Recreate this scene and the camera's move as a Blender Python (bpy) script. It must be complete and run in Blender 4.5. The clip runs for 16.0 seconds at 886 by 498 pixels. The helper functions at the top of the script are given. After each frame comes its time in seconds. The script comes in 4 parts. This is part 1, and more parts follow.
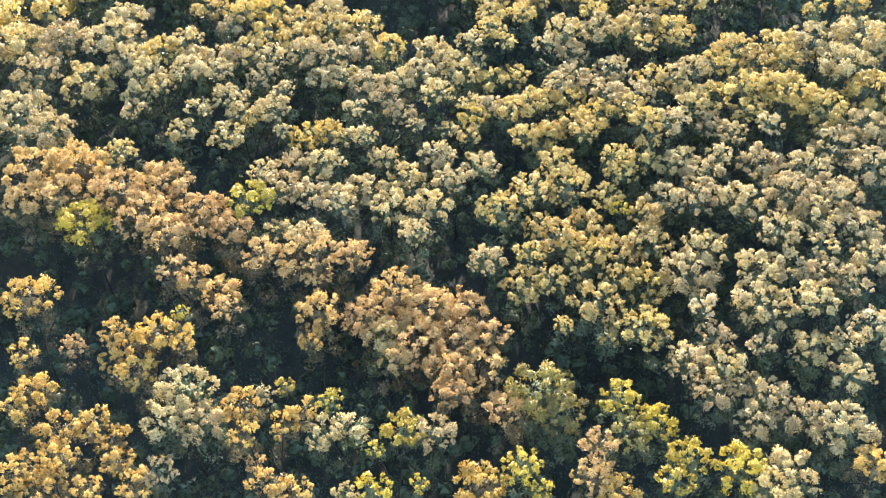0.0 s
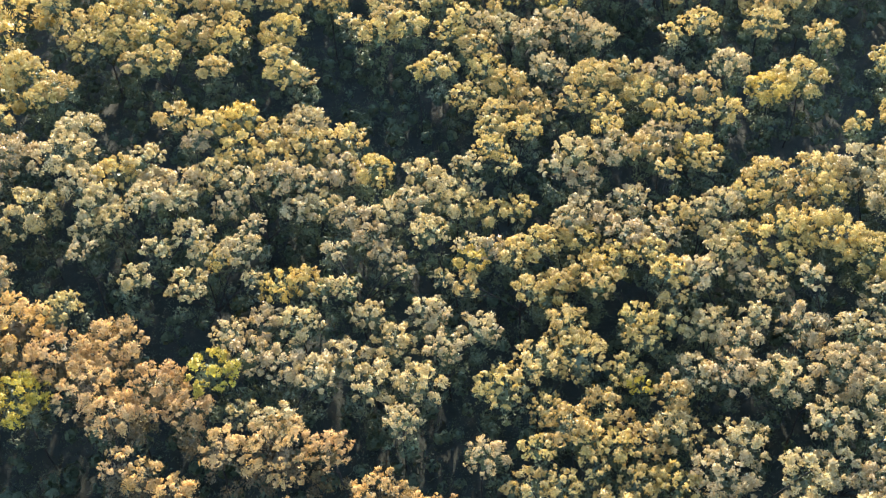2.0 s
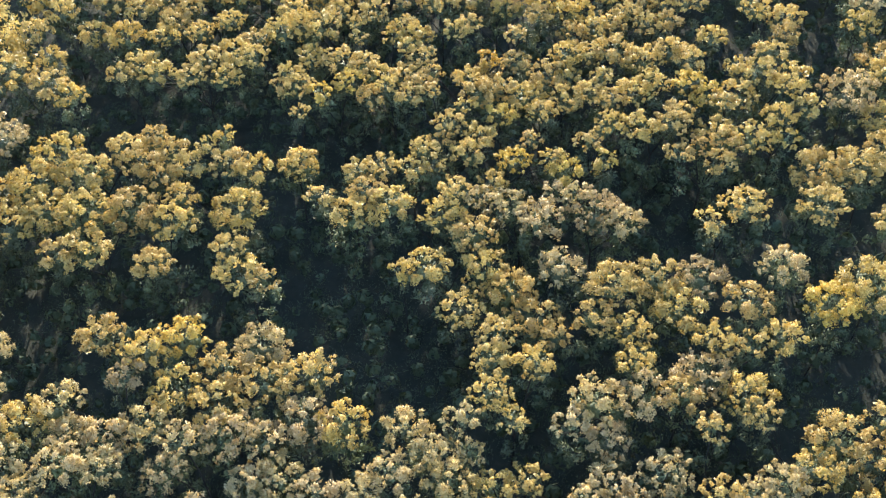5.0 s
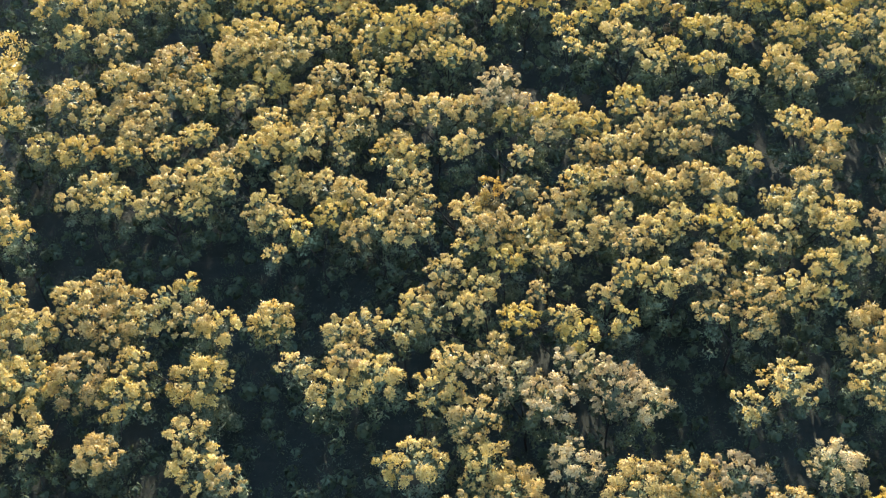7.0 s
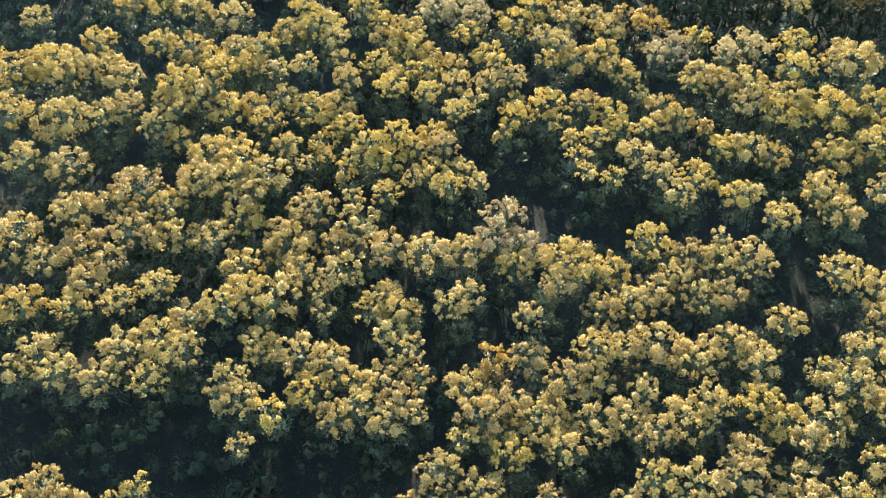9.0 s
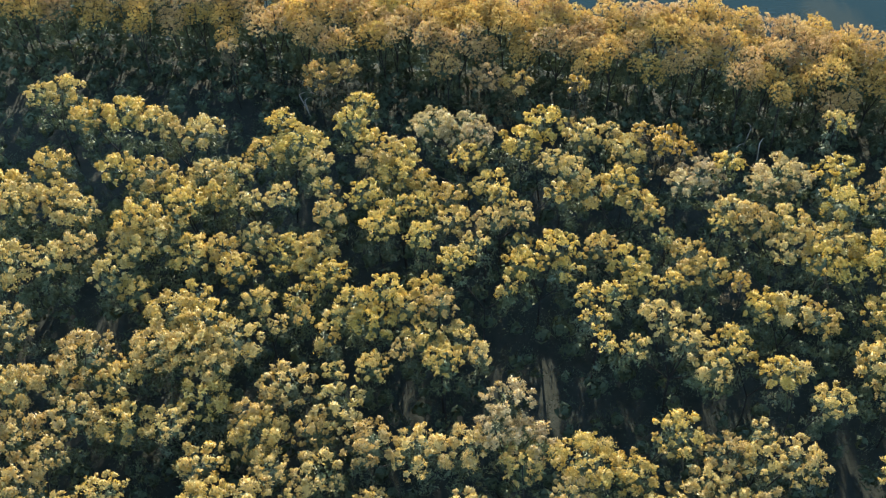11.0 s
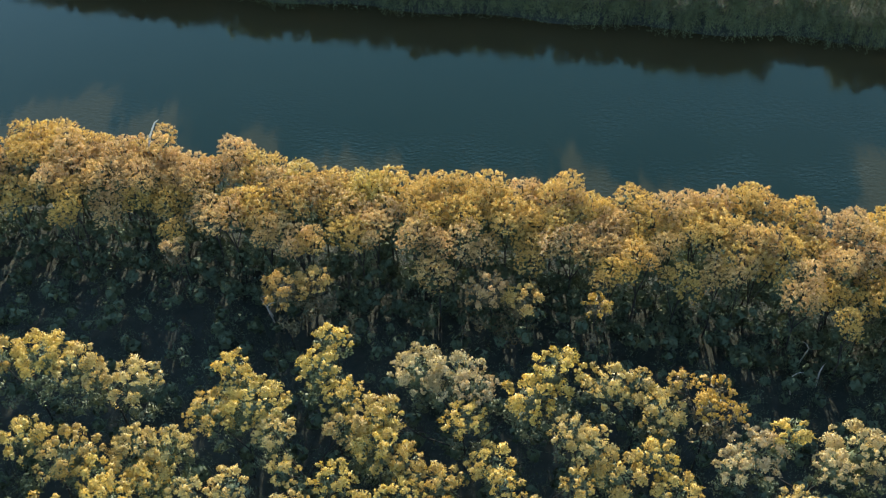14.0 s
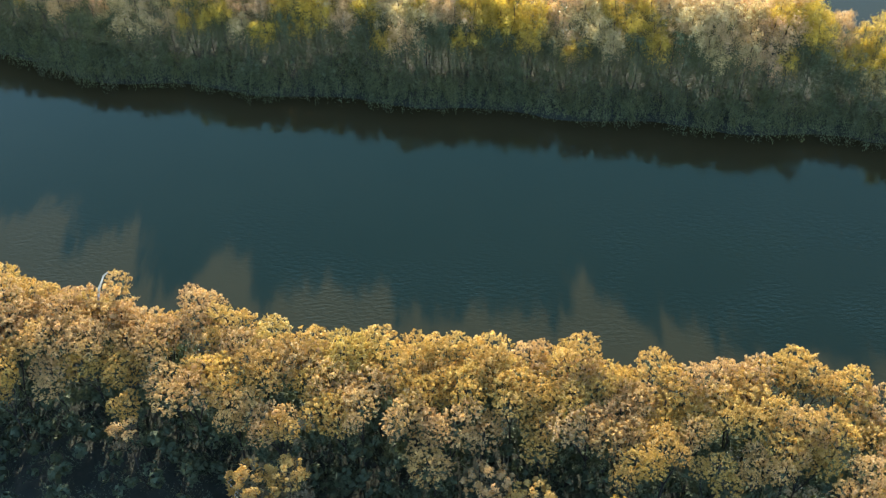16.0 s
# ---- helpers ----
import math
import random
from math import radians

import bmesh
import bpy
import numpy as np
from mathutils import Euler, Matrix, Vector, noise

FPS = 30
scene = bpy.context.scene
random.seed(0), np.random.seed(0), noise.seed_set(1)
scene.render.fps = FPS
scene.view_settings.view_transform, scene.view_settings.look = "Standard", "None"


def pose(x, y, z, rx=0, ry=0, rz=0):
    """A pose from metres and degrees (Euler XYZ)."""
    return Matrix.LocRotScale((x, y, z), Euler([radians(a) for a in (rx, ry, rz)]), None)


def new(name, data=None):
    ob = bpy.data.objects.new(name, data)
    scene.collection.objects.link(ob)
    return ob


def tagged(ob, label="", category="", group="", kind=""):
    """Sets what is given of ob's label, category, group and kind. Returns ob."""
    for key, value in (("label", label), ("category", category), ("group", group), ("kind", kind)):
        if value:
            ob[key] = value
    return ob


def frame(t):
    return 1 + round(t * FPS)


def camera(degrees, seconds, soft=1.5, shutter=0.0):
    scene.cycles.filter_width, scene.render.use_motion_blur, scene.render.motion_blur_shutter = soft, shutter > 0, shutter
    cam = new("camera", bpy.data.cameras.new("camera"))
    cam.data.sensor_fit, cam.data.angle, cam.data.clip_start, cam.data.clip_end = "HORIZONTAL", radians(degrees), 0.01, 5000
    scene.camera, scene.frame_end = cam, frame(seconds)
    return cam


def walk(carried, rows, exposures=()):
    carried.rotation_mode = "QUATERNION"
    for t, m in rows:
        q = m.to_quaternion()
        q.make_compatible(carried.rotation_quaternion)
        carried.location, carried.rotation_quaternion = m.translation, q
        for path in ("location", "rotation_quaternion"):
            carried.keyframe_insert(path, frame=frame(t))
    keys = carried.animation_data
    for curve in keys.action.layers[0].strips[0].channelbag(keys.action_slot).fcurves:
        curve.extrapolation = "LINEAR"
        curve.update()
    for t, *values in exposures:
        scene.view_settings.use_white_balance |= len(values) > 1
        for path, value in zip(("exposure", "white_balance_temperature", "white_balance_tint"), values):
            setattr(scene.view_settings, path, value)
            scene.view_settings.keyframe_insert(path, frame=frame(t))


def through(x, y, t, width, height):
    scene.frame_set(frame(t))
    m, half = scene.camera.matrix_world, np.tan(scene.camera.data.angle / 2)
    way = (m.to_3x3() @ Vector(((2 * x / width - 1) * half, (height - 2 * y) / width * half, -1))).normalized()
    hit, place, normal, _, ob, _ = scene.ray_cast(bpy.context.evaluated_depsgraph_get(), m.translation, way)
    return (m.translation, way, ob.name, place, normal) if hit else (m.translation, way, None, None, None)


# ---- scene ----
cam = camera(46.0, 16.0, soft=1.15)
# seconds, x, y, z, yaw, pitch, roll of a level flight at about nine metres a second
PATH = [
    (0.0, 0.08, -0.25, 71.83, 3.43, -46.45, -2.96),
    (0.5, 0.08, 4.33, 71.87, 3.38, -46.49, -2.89),
    (1.0, 0.06, 8.97, 71.95, 3.33, -46.48, -2.84),
    (1.5, 0.03, 13.54, 71.97, 3.27, -46.53, -2.79),
    (2.0, 0.0, 18.09, 72.0, 3.22, -46.58, -2.74),
    (2.5, -0.03, 22.63, 72.05, 3.17, -46.63, -2.68),
    (3.0, -0.04, 27.14, 72.08, 3.1, -46.7, -2.6),
    (3.5, -0.06, 31.61, 72.09, 3.03, -46.81, -2.53),
    (4.0, -0.09, 36.09, 72.1, 2.98, -46.91, -2.47),
    (6.5, -0.05, 58.55, 72.06, 2.92, -47.11, -2.24),
    (7.0, -0.05, 63.04, 72.05, 2.95, -47.1, -2.23),
    (7.5, -0.05, 67.52, 72.03, 2.99, -47.1, -2.22),
    (8.0, -0.03, 72.0, 72.01, 3.02, -47.1, -2.22),
    (8.5, 0.01, 76.46, 71.99, 3.04, -47.1, -2.22),
    (9.0, 0.04, 80.93, 71.98, 3.08, -47.1, -2.23),
    (11.5, 0.02, 103.45, 72.0, 3.17, -46.94, -2.29),
    (12.0, 0.02, 107.95, 72.0, 3.17, -46.9, -2.31),
    (12.5, 0.02, 112.45, 72.0, 3.17, -46.86, -2.34),
    (13.0, 0.03, 116.98, 72.02, 3.15, -46.79, -2.37),
    (13.5, 0.04, 121.5, 72.01, 3.11, -46.74, -2.41),
    (14.0, 0.05, 126.01, 72.0, 3.06, -46.7, -2.47),
    (14.5, 0.04, 130.53, 71.99, 3.0, -46.68, -2.51),
    (15.0, 0.04, 135.03, 71.98, 2.94, -46.67, -2.56),
    (15.5, -0.02, 139.51, 71.98, 2.88, -46.68, -2.63),
    (16.0, -0.09, 143.95, 71.96, 2.82, -46.71, -2.7),
]
EXPOSURES = [(0.0, 2.68, 6400, 15), (2.0, 2.38, 6400, 15), (3.5, 2.20, 6400, 14), (9.0, 2.20, 6400, 10), (12.0, 1.76, 6400, 6.5), (14.5, 1.76, 6450, 7.5), (16.0, 2.02, 6600, 11)]
walk(cam, [(t, pose(x, y, z, 90 + pitch, 0, yaw) @ pose(0, 0, 0, 0, 0, roll)) for t, x, y, z, yaw, pitch, roll in PATH], EXPOSURES)

# ---- light: a low sun ahead of the flight, clear sky ----
SUN_UP, SUN_SIDE = 15.6, -2.0  # degrees above the horizon, and to the right of the flight
world = bpy.data.worlds.new("sky")
scene.world = world
world.use_nodes = True
wn = world.node_tree.nodes
sky = wn.new("ShaderNodeTexSky")
sky.sky_type, sky.sun_disc = "NISHITA", False
sky.dust_density, sky.ozone_density = 0.0, 1.0
sky.sun_elevation, sky.sun_rotation = radians(SUN_UP), radians(SUN_SIDE)
world.node_tree.links.new(sky.outputs["Color"], wn["Background"].inputs["Color"])
wn["Background"].inputs["Strength"].default_value = 0.18
sun_data = bpy.data.lights.new("sun", "SUN")
sun_data.energy, sun_data.angle, sun_data.color = 4.2, radians(0.6), (1.0, 0.885, 0.67)
sun = new("sun", sun_data)
sun_way = Vector((math.sin(radians(SUN_SIDE)) * math.cos(radians(SUN_UP)), math.cos(radians(SUN_SIDE)) * math.cos(radians(SUN_UP)), math.sin(radians(SUN_UP))))
sun.matrix_world = Matrix.Translation((0, 260, 160)) @ sun_way.to_track_quat("Z", "Y").to_matrix().to_4x4()


# ---- materials ----
def material(name):
    m = bpy.data.materials.new(name)
    m.use_nodes = True
    t = m.node_tree
    return m, t.nodes, t.links, t.nodes["Principled BSDF"], t.nodes["Material Output"]


def ramp(nodes, stops):
    r = nodes.new("ShaderNodeValToRGB")
    while len(r.color_ramp.elements) < len(stops):
        r.color_ramp.elements.new(0.5)
    for e, (at, colour) in zip(r.color_ramp.elements, stops):
        e.position, e.color = at, (*colour, 1)
    return r


def noise_tex(nodes, links, scale, detail=3.0, rough=0.55, coords="Object"):
    tc = nodes.new("ShaderNodeTexCoord")
    n = nodes.new("ShaderNodeTexNoise")
    n.inputs["Scale"].default_value, n.inputs["Detail"].default_value, n.inputs["Roughness"].default_value = scale, detail, rough
    links.new(tc.outputs[coords], n.inputs["Vector"])
    return n


def mix(nodes, links, a, b, factor, how="MIX"):
    m = nodes.new("ShaderNodeMix")
    m.data_type, m.blend_type = "RGBA", how
    for socket, v in (("Factor", factor), ("A", a), ("B", b)):
        s = [i for i in m.inputs if i.name == socket and i.enabled][0]
        if isinstance(v, (int, float)):
            s.default_value = v
        elif isinstance(v, tuple):
            s.default_value = (*v, 1)
        else:
            links.new(v, s)
    return [o for o in m.outputs if o.enabled][0]


def leaf_material(name, young, old, tip, through=0.36, gloss=0.48, shine=0.52):
    """Foliage: each leaf, each bough and each tree differ a little; light passes through the blades."""
    m, n, l, p, out = material(name)
    geo, info = n.new("ShaderNodeNewGeometry"), n.new("ShaderNodeObjectInfo")
    leaf = ramp(n, [(0.0, tuple(0.5 * (a + b) for a, b in zip(old, young))), (0.5, young), (1.0, tuple(0.4 * a + 0.6 * b for a, b in zip(young, tip)))])
    l.new(geo.outputs["Random Per Island"], leaf.inputs["Fac"])
    bough = noise_tex(n, l, 0.45, 2.0)
    shift = ramp(n, [(0.3, (0.70, 0.66, 0.58)), (0.5, (1.0, 1.0, 1.0)), (0.72, (1.18, 1.16, 1.22))])
    l.new(bough.outputs["Fac"], shift.inputs["Fac"])
    tree = ramp(n, [(0.0, (0.86, 0.79, 0.72)), (0.25, (1.0, 0.95, 0.88)), (0.5, (1.0, 1.0, 0.9)), (0.75, (1.07, 1.02, 0.78)), (1.0, (1.10, 1.08, 1.06))])
    l.new(info.outputs["Random"], tree.inputs["Fac"])
    colour = mix(n, l, mix(n, l, leaf.outputs["Color"], shift.outputs["Color"], 1.0, "MULTIPLY"), tree.outputs["Color"], 1.0, "MULTIPLY")
    l.new(colour, p.inputs["Base Color"])
    p.inputs["Roughness"].default_value = gloss
    p.inputs["Specular IOR Level"].default_value = shine
    tr = n.new("ShaderNodeBsdfTranslucent")
    l.new(mix(n, l, colour, (1.0, 0.94, 0.68), 1.0, "MULTIPLY"), tr.inputs["Color"])
    both = n.new("ShaderNodeMixShader")
    both.inputs["Fac"].default_value = through
    l.new(p.outputs["BSDF"], both.inputs[1])
    l.new(tr.outputs["BSDF"], both.inputs[2])
    l.new(both.outputs["Shader"], out.inputs["Surface"])
    return m


def bark_material(name, dark, light):
    m, n, l, p, out = material(name)
    c = ramp(n, [(0.3, dark), (0.7, light)])
    l.new(noise_tex(n, l, 6.0, 5.0, 0.65).outputs["Fac"], c.inputs["Fac"])
    l.new(c.outputs["Color"], p.inputs["Base Color"])
    p.inputs["Roughness"].default_value = 0.9
    b = n.new("ShaderNodeBump")
    b.inputs["Strength"].default_value, b.inputs["Distance"].default_value = 0.6, 0.04
    l.new(noise_tex(n, l, 18.0, 4.0).outputs["Fac"], b.inputs["Height"])
    l.new(b.outputs["Normal"], p.inputs["Normal"])
    return m


LEAF = {
    "olive": leaf_material("olive_leaves", (0.490, 0.388, 0.195), (0.280, 0.222, 0.112), (0.650, 0.540, 0.330)),
    "straw": leaf_material("straw_leaves", (0.530, 0.400, 0.138), (0.310, 0.228, 0.078), (0.680, 0.540, 0.240)),
    "cream": leaf_material("pale_leaves", (0.510, 0.405, 0.205), (0.300, 0.235, 0.118), (0.660, 0.550, 0.330)),
    "honey": leaf_material("honey_leaves", (0.550, 0.410, 0.105), (0.330, 0.240, 0.060), (0.690, 0.540, 0.190)),
    "tan": leaf_material("tan_leaves", (0.570, 0.395, 0.182), (0.320, 0.215, 0.096), (0.710, 0.520, 0.290), 0.4, 0.6, 0.3),
    "gold": leaf_material("gold_leaves", (0.580, 0.402, 0.125), (0.320, 0.216, 0.066), (0.710, 0.520, 0.210), 0.4, 0.6, 0.3),
    "yellow": leaf_material("yellow_leaves", (0.50, 0.385, 0.04), (0.32, 0.245, 0.03), (0.60, 0.48, 0.08), 0.25),
    "blush": leaf_material("blush_leaves", (0.570, 0.405, 0.235), (0.380, 0.265, 0.150), (0.680, 0.520, 0.330), 0.5),
    "lemon": leaf_material("lemon_leaves", (0.540, 0.405, 0.062), (0.360, 0.268, 0.042), (0.630, 0.490, 0.120), 0.5),
    "green": leaf_material("green_leaves", (0.30, 0.255, 0.08), (0.18, 0.155, 0.05), (0.41, 0.35, 0.125)),
    # shade on the far bank's lower front, put into the leaf colour
    "sallow": leaf_material("shaded_willow_leaves", (0.105, 0.130, 0.078), (0.066, 0.085, 0.052), (0.160, 0.185, 0.112), 0.35, 0.75, 0.12),
    "amber": leaf_material("amber_leaves", (0.46, 0.30, 0.055), (0.31, 0.195, 0.04), (0.56, 0.38, 0.10)),
    # darkened leaf colours that stand in for the shade inside and under crowns
    "shaded_inner": leaf_material("shaded_inner_leaves", (0.10, 0.13, 0.08), (0.066, 0.088, 0.055), (0.155, 0.185, 0.115), 0.15, 0.6, 0.3),
    "shaded_russet": leaf_material("shaded_autumn_leaves", (0.14, 0.12, 0.07), (0.09, 0.08, 0.047), (0.22, 0.18, 0.10), 0.15, 0.6, 0.3),
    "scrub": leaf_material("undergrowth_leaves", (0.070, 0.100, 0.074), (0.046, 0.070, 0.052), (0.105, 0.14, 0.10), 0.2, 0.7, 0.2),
}
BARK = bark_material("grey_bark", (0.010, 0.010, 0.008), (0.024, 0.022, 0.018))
DEAD = bark_material("bleached_wood", (0.30, 0.27, 0.23), (0.55, 0.52, 0.47))

soil, sn, sl, sp, _ = material("leaf_litter")
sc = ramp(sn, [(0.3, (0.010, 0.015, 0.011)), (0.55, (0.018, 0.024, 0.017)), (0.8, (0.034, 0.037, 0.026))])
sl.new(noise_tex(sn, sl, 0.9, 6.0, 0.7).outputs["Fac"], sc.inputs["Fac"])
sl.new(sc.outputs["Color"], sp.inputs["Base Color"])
sp.inputs["Roughness"].default_value = 0.95
sb = sn.new("ShaderNodeBump")
sb.inputs["Strength"].default_value, sb.inputs["Distance"].default_value = 0.4, 0.10
sl.new(noise_tex(sn, sl, 4.0, 5.0, 0.7).outputs["Fac"], sb.inputs["Height"])
sl.new(sb.outputs["Normal"], sp.inputs["Normal"])

river, rn, rl, rp, _ = material("silty_water")
rc = ramp(rn, [(0.3, (0.0255, 0.0205, 0.0095)), (0.7, (0.029, 0.0235, 0.011))])
rl.new(noise_tex(rn, rl, 0.06, 3.0).outputs["Fac"], rc.inputs["Fac"])
rl.new(rc.outputs["Color"], rp.inputs["Base Color"])
rp.inputs["Specular IOR Level"].default_value = 0.42
rp.inputs["Specular Tint"].default_value = (0.0, 1.0, 0.74, 1)
rp.inputs["Roughness"].default_value, rp.inputs["IOR"].default_value = 0.05, 1.33
# ripples, in patches where the breeze reaches the surface
stretch = rn.new("ShaderNodeMapping")
stretch.inputs["Rotation"].default_value, stretch.inputs["Scale"].default_value = (0, 0, 0.5), (1.0, 2.2, 1.0)
coords = rn.new("ShaderNodeTexCoord")
rl.new(coords.outputs["Object"], stretch.inputs["Vector"])
wavelets = rn.new("ShaderNodeTexNoise")
wavelets.inputs["Scale"].default_value, wavelets.inputs["Detail"].default_value = 1.5, 2.0
rl.new(stretch.outputs["Vector"], wavelets.inputs["Vector"])
patch = ramp(rn, [(0.42, (0.05, 0.05, 0.05)), (0.60, (1, 1, 1))])
rl.new(noise_tex(rn, rl, 0.09, 2.0).outputs["Fac"], patch.inputs["Fac"])
split = rn.new("ShaderNodeSeparateXYZ")
rl.new(coords.outputs["Object"], split.inputs["Vector"])
lee = rn.new("ShaderNodeMapRange")
for socket, value in (("From Min", 220.0), ("From Max", 206.0), ("To Min", 0.12), ("To Max", 1.0)):
    lee.inputs[socket].default_value = value
rl.new(split.outputs["Y"], lee.inputs["Value"])
blown = rn.new("ShaderNodeMath")
blown.operation = "MULTIPLY"
rl.new(lee.outputs["Result"], blown.inputs[0])
rl.new(patch.outputs["Color"], blown.inputs[1])
rb = rn.new("ShaderNodeBump")
rb.inputs["Distance"].default_value = 0.05
rl.new(blown.outputs["Value"], rb.inputs["Strength"])
fine = rn.new("ShaderNodeTexNoise")
fine.inputs["Scale"].default_value, fine.inputs["Detail"].default_value = 6.5, 1.0
rl.new(stretch.outputs["Vector"], fine.inputs["Vector"])
crests = rn.new("ShaderNodeMath")
crests.operation = "MULTIPLY_ADD"
crests.inputs[1].default_value = 0.28
rl.new(fine.outputs["Fac"], crests.inputs[0])
rl.new(wavelets.outputs["Fac"], crests.inputs[2])
rl.new(crests.outputs["Value"], rb.inputs["Height"])
rl.new(rb.outputs["Normal"], rp.inputs["Normal"])


# ---- ground and water ----
def smooth(a, b, v):
    v = min(1.0, max(0.0, (v - a) / (b - a)))
    return v * v * (3 - 2 * v)


def near_shore(x):
    """y of the near waterline."""
    return 193.0 - 0.165 * x + 1.2 * math.sin(x * 0.16 + 0.6) + 0.6 * math.sin(x * 0.41)


def far_shore(x):
    """y of the waterline on the other side."""
    return 232.4 - 0.15 * x + 0.5 * math.sin(x * 0.37 + 1) + 4.5 * smooth(-44, -60, x)


def spit_end(x):
    """y at which the wooded spit on the other side falls to the next water."""
    return far_shore(x) + 14.5 + 1.5 * math.sin(x * 0.1)


def ground_z(x, y):
    bump = 0.35 * noise.noise((x * 0.09, y * 0.09, 0.0)) + 0.15 * noise.noise((x * 0.3, y * 0.3, 5.0))
    land = 1.1 + bump
    a, b, c = near_shore(x), far_shore(x), spit_end(x)
    bed = -1.6
    if y < (a + b) / 2:
        return land + (bed - land) * smooth(a - 1.6, a + 2.2, y)
    if y < (b + c) / 2:
        return bed + (land - bed) * smooth(b - 2.2, b + 1.2, y)
    return land + (bed - land) * smooth(c - 1.0, c + 2.5, y) + (0.0 if y < 700 else 2.7 * smooth(700, 760, y))


def sheet(name, xs, ys, height, mat):
    verts = [(x, y, height(x, y)) for y in ys for x in xs]
    w = len(xs)
    faces = [(i + j * w, i + 1 + j * w, i + 1 + (j + 1) * w, i + (j + 1) * w) for j in range(len(ys) - 1) for i in range(w - 1)]
    me = bpy.data.meshes.new(name)
    me.from_pydata(verts, [], faces)
    me.polygons.foreach_set("use_smooth", [True] * len(faces))
    me.materials.append(mat)
    return new(name, me)


far_out = [-4000, -2000, -1000, -500, -300, -200, -140, -110]
xs = far_out + [-90 + 1.5 * i for i in range(121)] + [-v for v in reversed(far_out)]
ys = [-4000, -2000, -800, -300, -100, -20] + [1.5 * i for i in range(174)] + [263, 270, 290, 330, 400, 500, 600, 680, 700, 710, 720, 740, 760, 900, 1500, 3000, 5000]
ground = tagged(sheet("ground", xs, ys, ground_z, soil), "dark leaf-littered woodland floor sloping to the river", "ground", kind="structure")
wx = [-2500, -300] + [-100 + 10 * i for i in range(21)] + [300, 2500]
water = tagged(sheet("water", wx, [182, 200, 220, 240, 260, 300, 400, 600, 745], lambda x, y: 0.0, river), "still dark teal river water turning silty brown in sun", "river", kind="structure")


# ---- trees ----
def mesh_of(name, verts, faces, mat, smooth_faces=False):
    me = bpy.data.meshes.new(name)
    me.from_pydata(verts, [], faces)
    if smooth_faces:
        me.polygons.foreach_set("use_smooth", [True] * len(faces))
    if mat:
        me.materials.append(mat)
    return me


def unit(v):
    return v / (np.linalg.norm(v, axis=1)[:, None] + 1e-9)


def blades(c, a, s, ln, wd, out, lie):
    """Pointed leaf blades: centres, ways along and across, lengths and widths. Each is shaded as part of the rounded
    mass it lies in, whose outward way is out, by the share lie. Returns corners and normals."""
    ln, wd = ln[:, None], wd[:, None]
    v = np.stack([c - a * ln * 0.5 - s * wd * 0.5, c - a * ln * 0.5 + s * wd * 0.5, c + a * ln * 0.5], 1)
    g = unit(np.cross(v[:, 1] - v[:, 0], v[:, 2] - v[:, 0]))
    wrong = (g * out).sum(1) < 0
    v[wrong] = v[wrong][:, (1, 0, 2)]
    g[wrong] *= -1
    return v, unit(out * lie + g * (1 - lie))


def leaf_puffs(rng, puffs, leaves, length, width, spread=0.6, core=26, rise=0.35, heart=0.55, lift=0.35, lie=0.56):
    """Many single leaf blades in uneven puffs, each a cluster of upswept sprays: rows of (x, y, z, radius)."""
    made = []
    for x, y, z, r in puffs:
        centre = np.array((x, y, z))
        shape = rng.uniform((0.78, 0.78, 0.7), (1.3, 1.3, 1.12))
        size = (r / 0.85) ** 2
        sprays = max(6, int(22 * size))
        k = max(1, int(leaves * size / sprays))
        d = unit(rng.normal(size=(sprays, 3)) * (1, 1, 0.8) + (0, 0, lift))
        own = r * rng.uniform(0.24, 0.46, sprays)
        up = unit(d * rng.uniform(0.5, 1.1, sprays)[:, None] + rng.normal(size=(sprays, 3)) * 0.25 + (0, 0, 0.75))
        foot = centre + d * shape * r * rng.uniform(0.5, 0.84, sprays)[:, None] - up * own[:, None] * 0.5
        # the blades of a spray fan out from its foot
        i = np.repeat(np.arange(sprays), k)
        n = len(i)
        fan = unit(up[i] + rng.normal(size=(n, 3)) * 0.54)
        c = foot[i] + fan * (own[i] * (0.35 + 1.15 * rng.random(n) ** 0.6))[:, None]
        a = unit(fan + rng.normal(size=(n, 3)) * spread * 0.6 + (0, 0, rise * 0.5))
        s = unit(np.cross(a, d[i] + rng.normal(size=(n, 3)) * 0.8))
        made.append(blades(c, a, s, length * (0.55 + 0.9 * rng.random(n)), width * (0.6 + 0.8 * rng.random(n)), unit(fan * 0.8 + d[i] * 0.6 + (0, 0, 0.35)), lie))
        # large blades added round the heart of the puff block the light and shade it
        n = int(core * size)
        d = unit(rng.normal(size=(n, 3)) + (0, 0, 0.2))
        a = unit(np.cross(d, rng.normal(size=(n, 3))))
        s = unit(np.cross(a, d))
        made.append(blades(centre - (0, 0, 0.25 * r) + d * shape * r * rng.uniform(0.25, 0.5, n)[:, None], a, s, np.full(n, r * heart), np.full(n, r * heart * 0.8), d, 0.6))
    return np.concatenate([m[0] for m in made]), np.concatenate([m[1] for m in made])


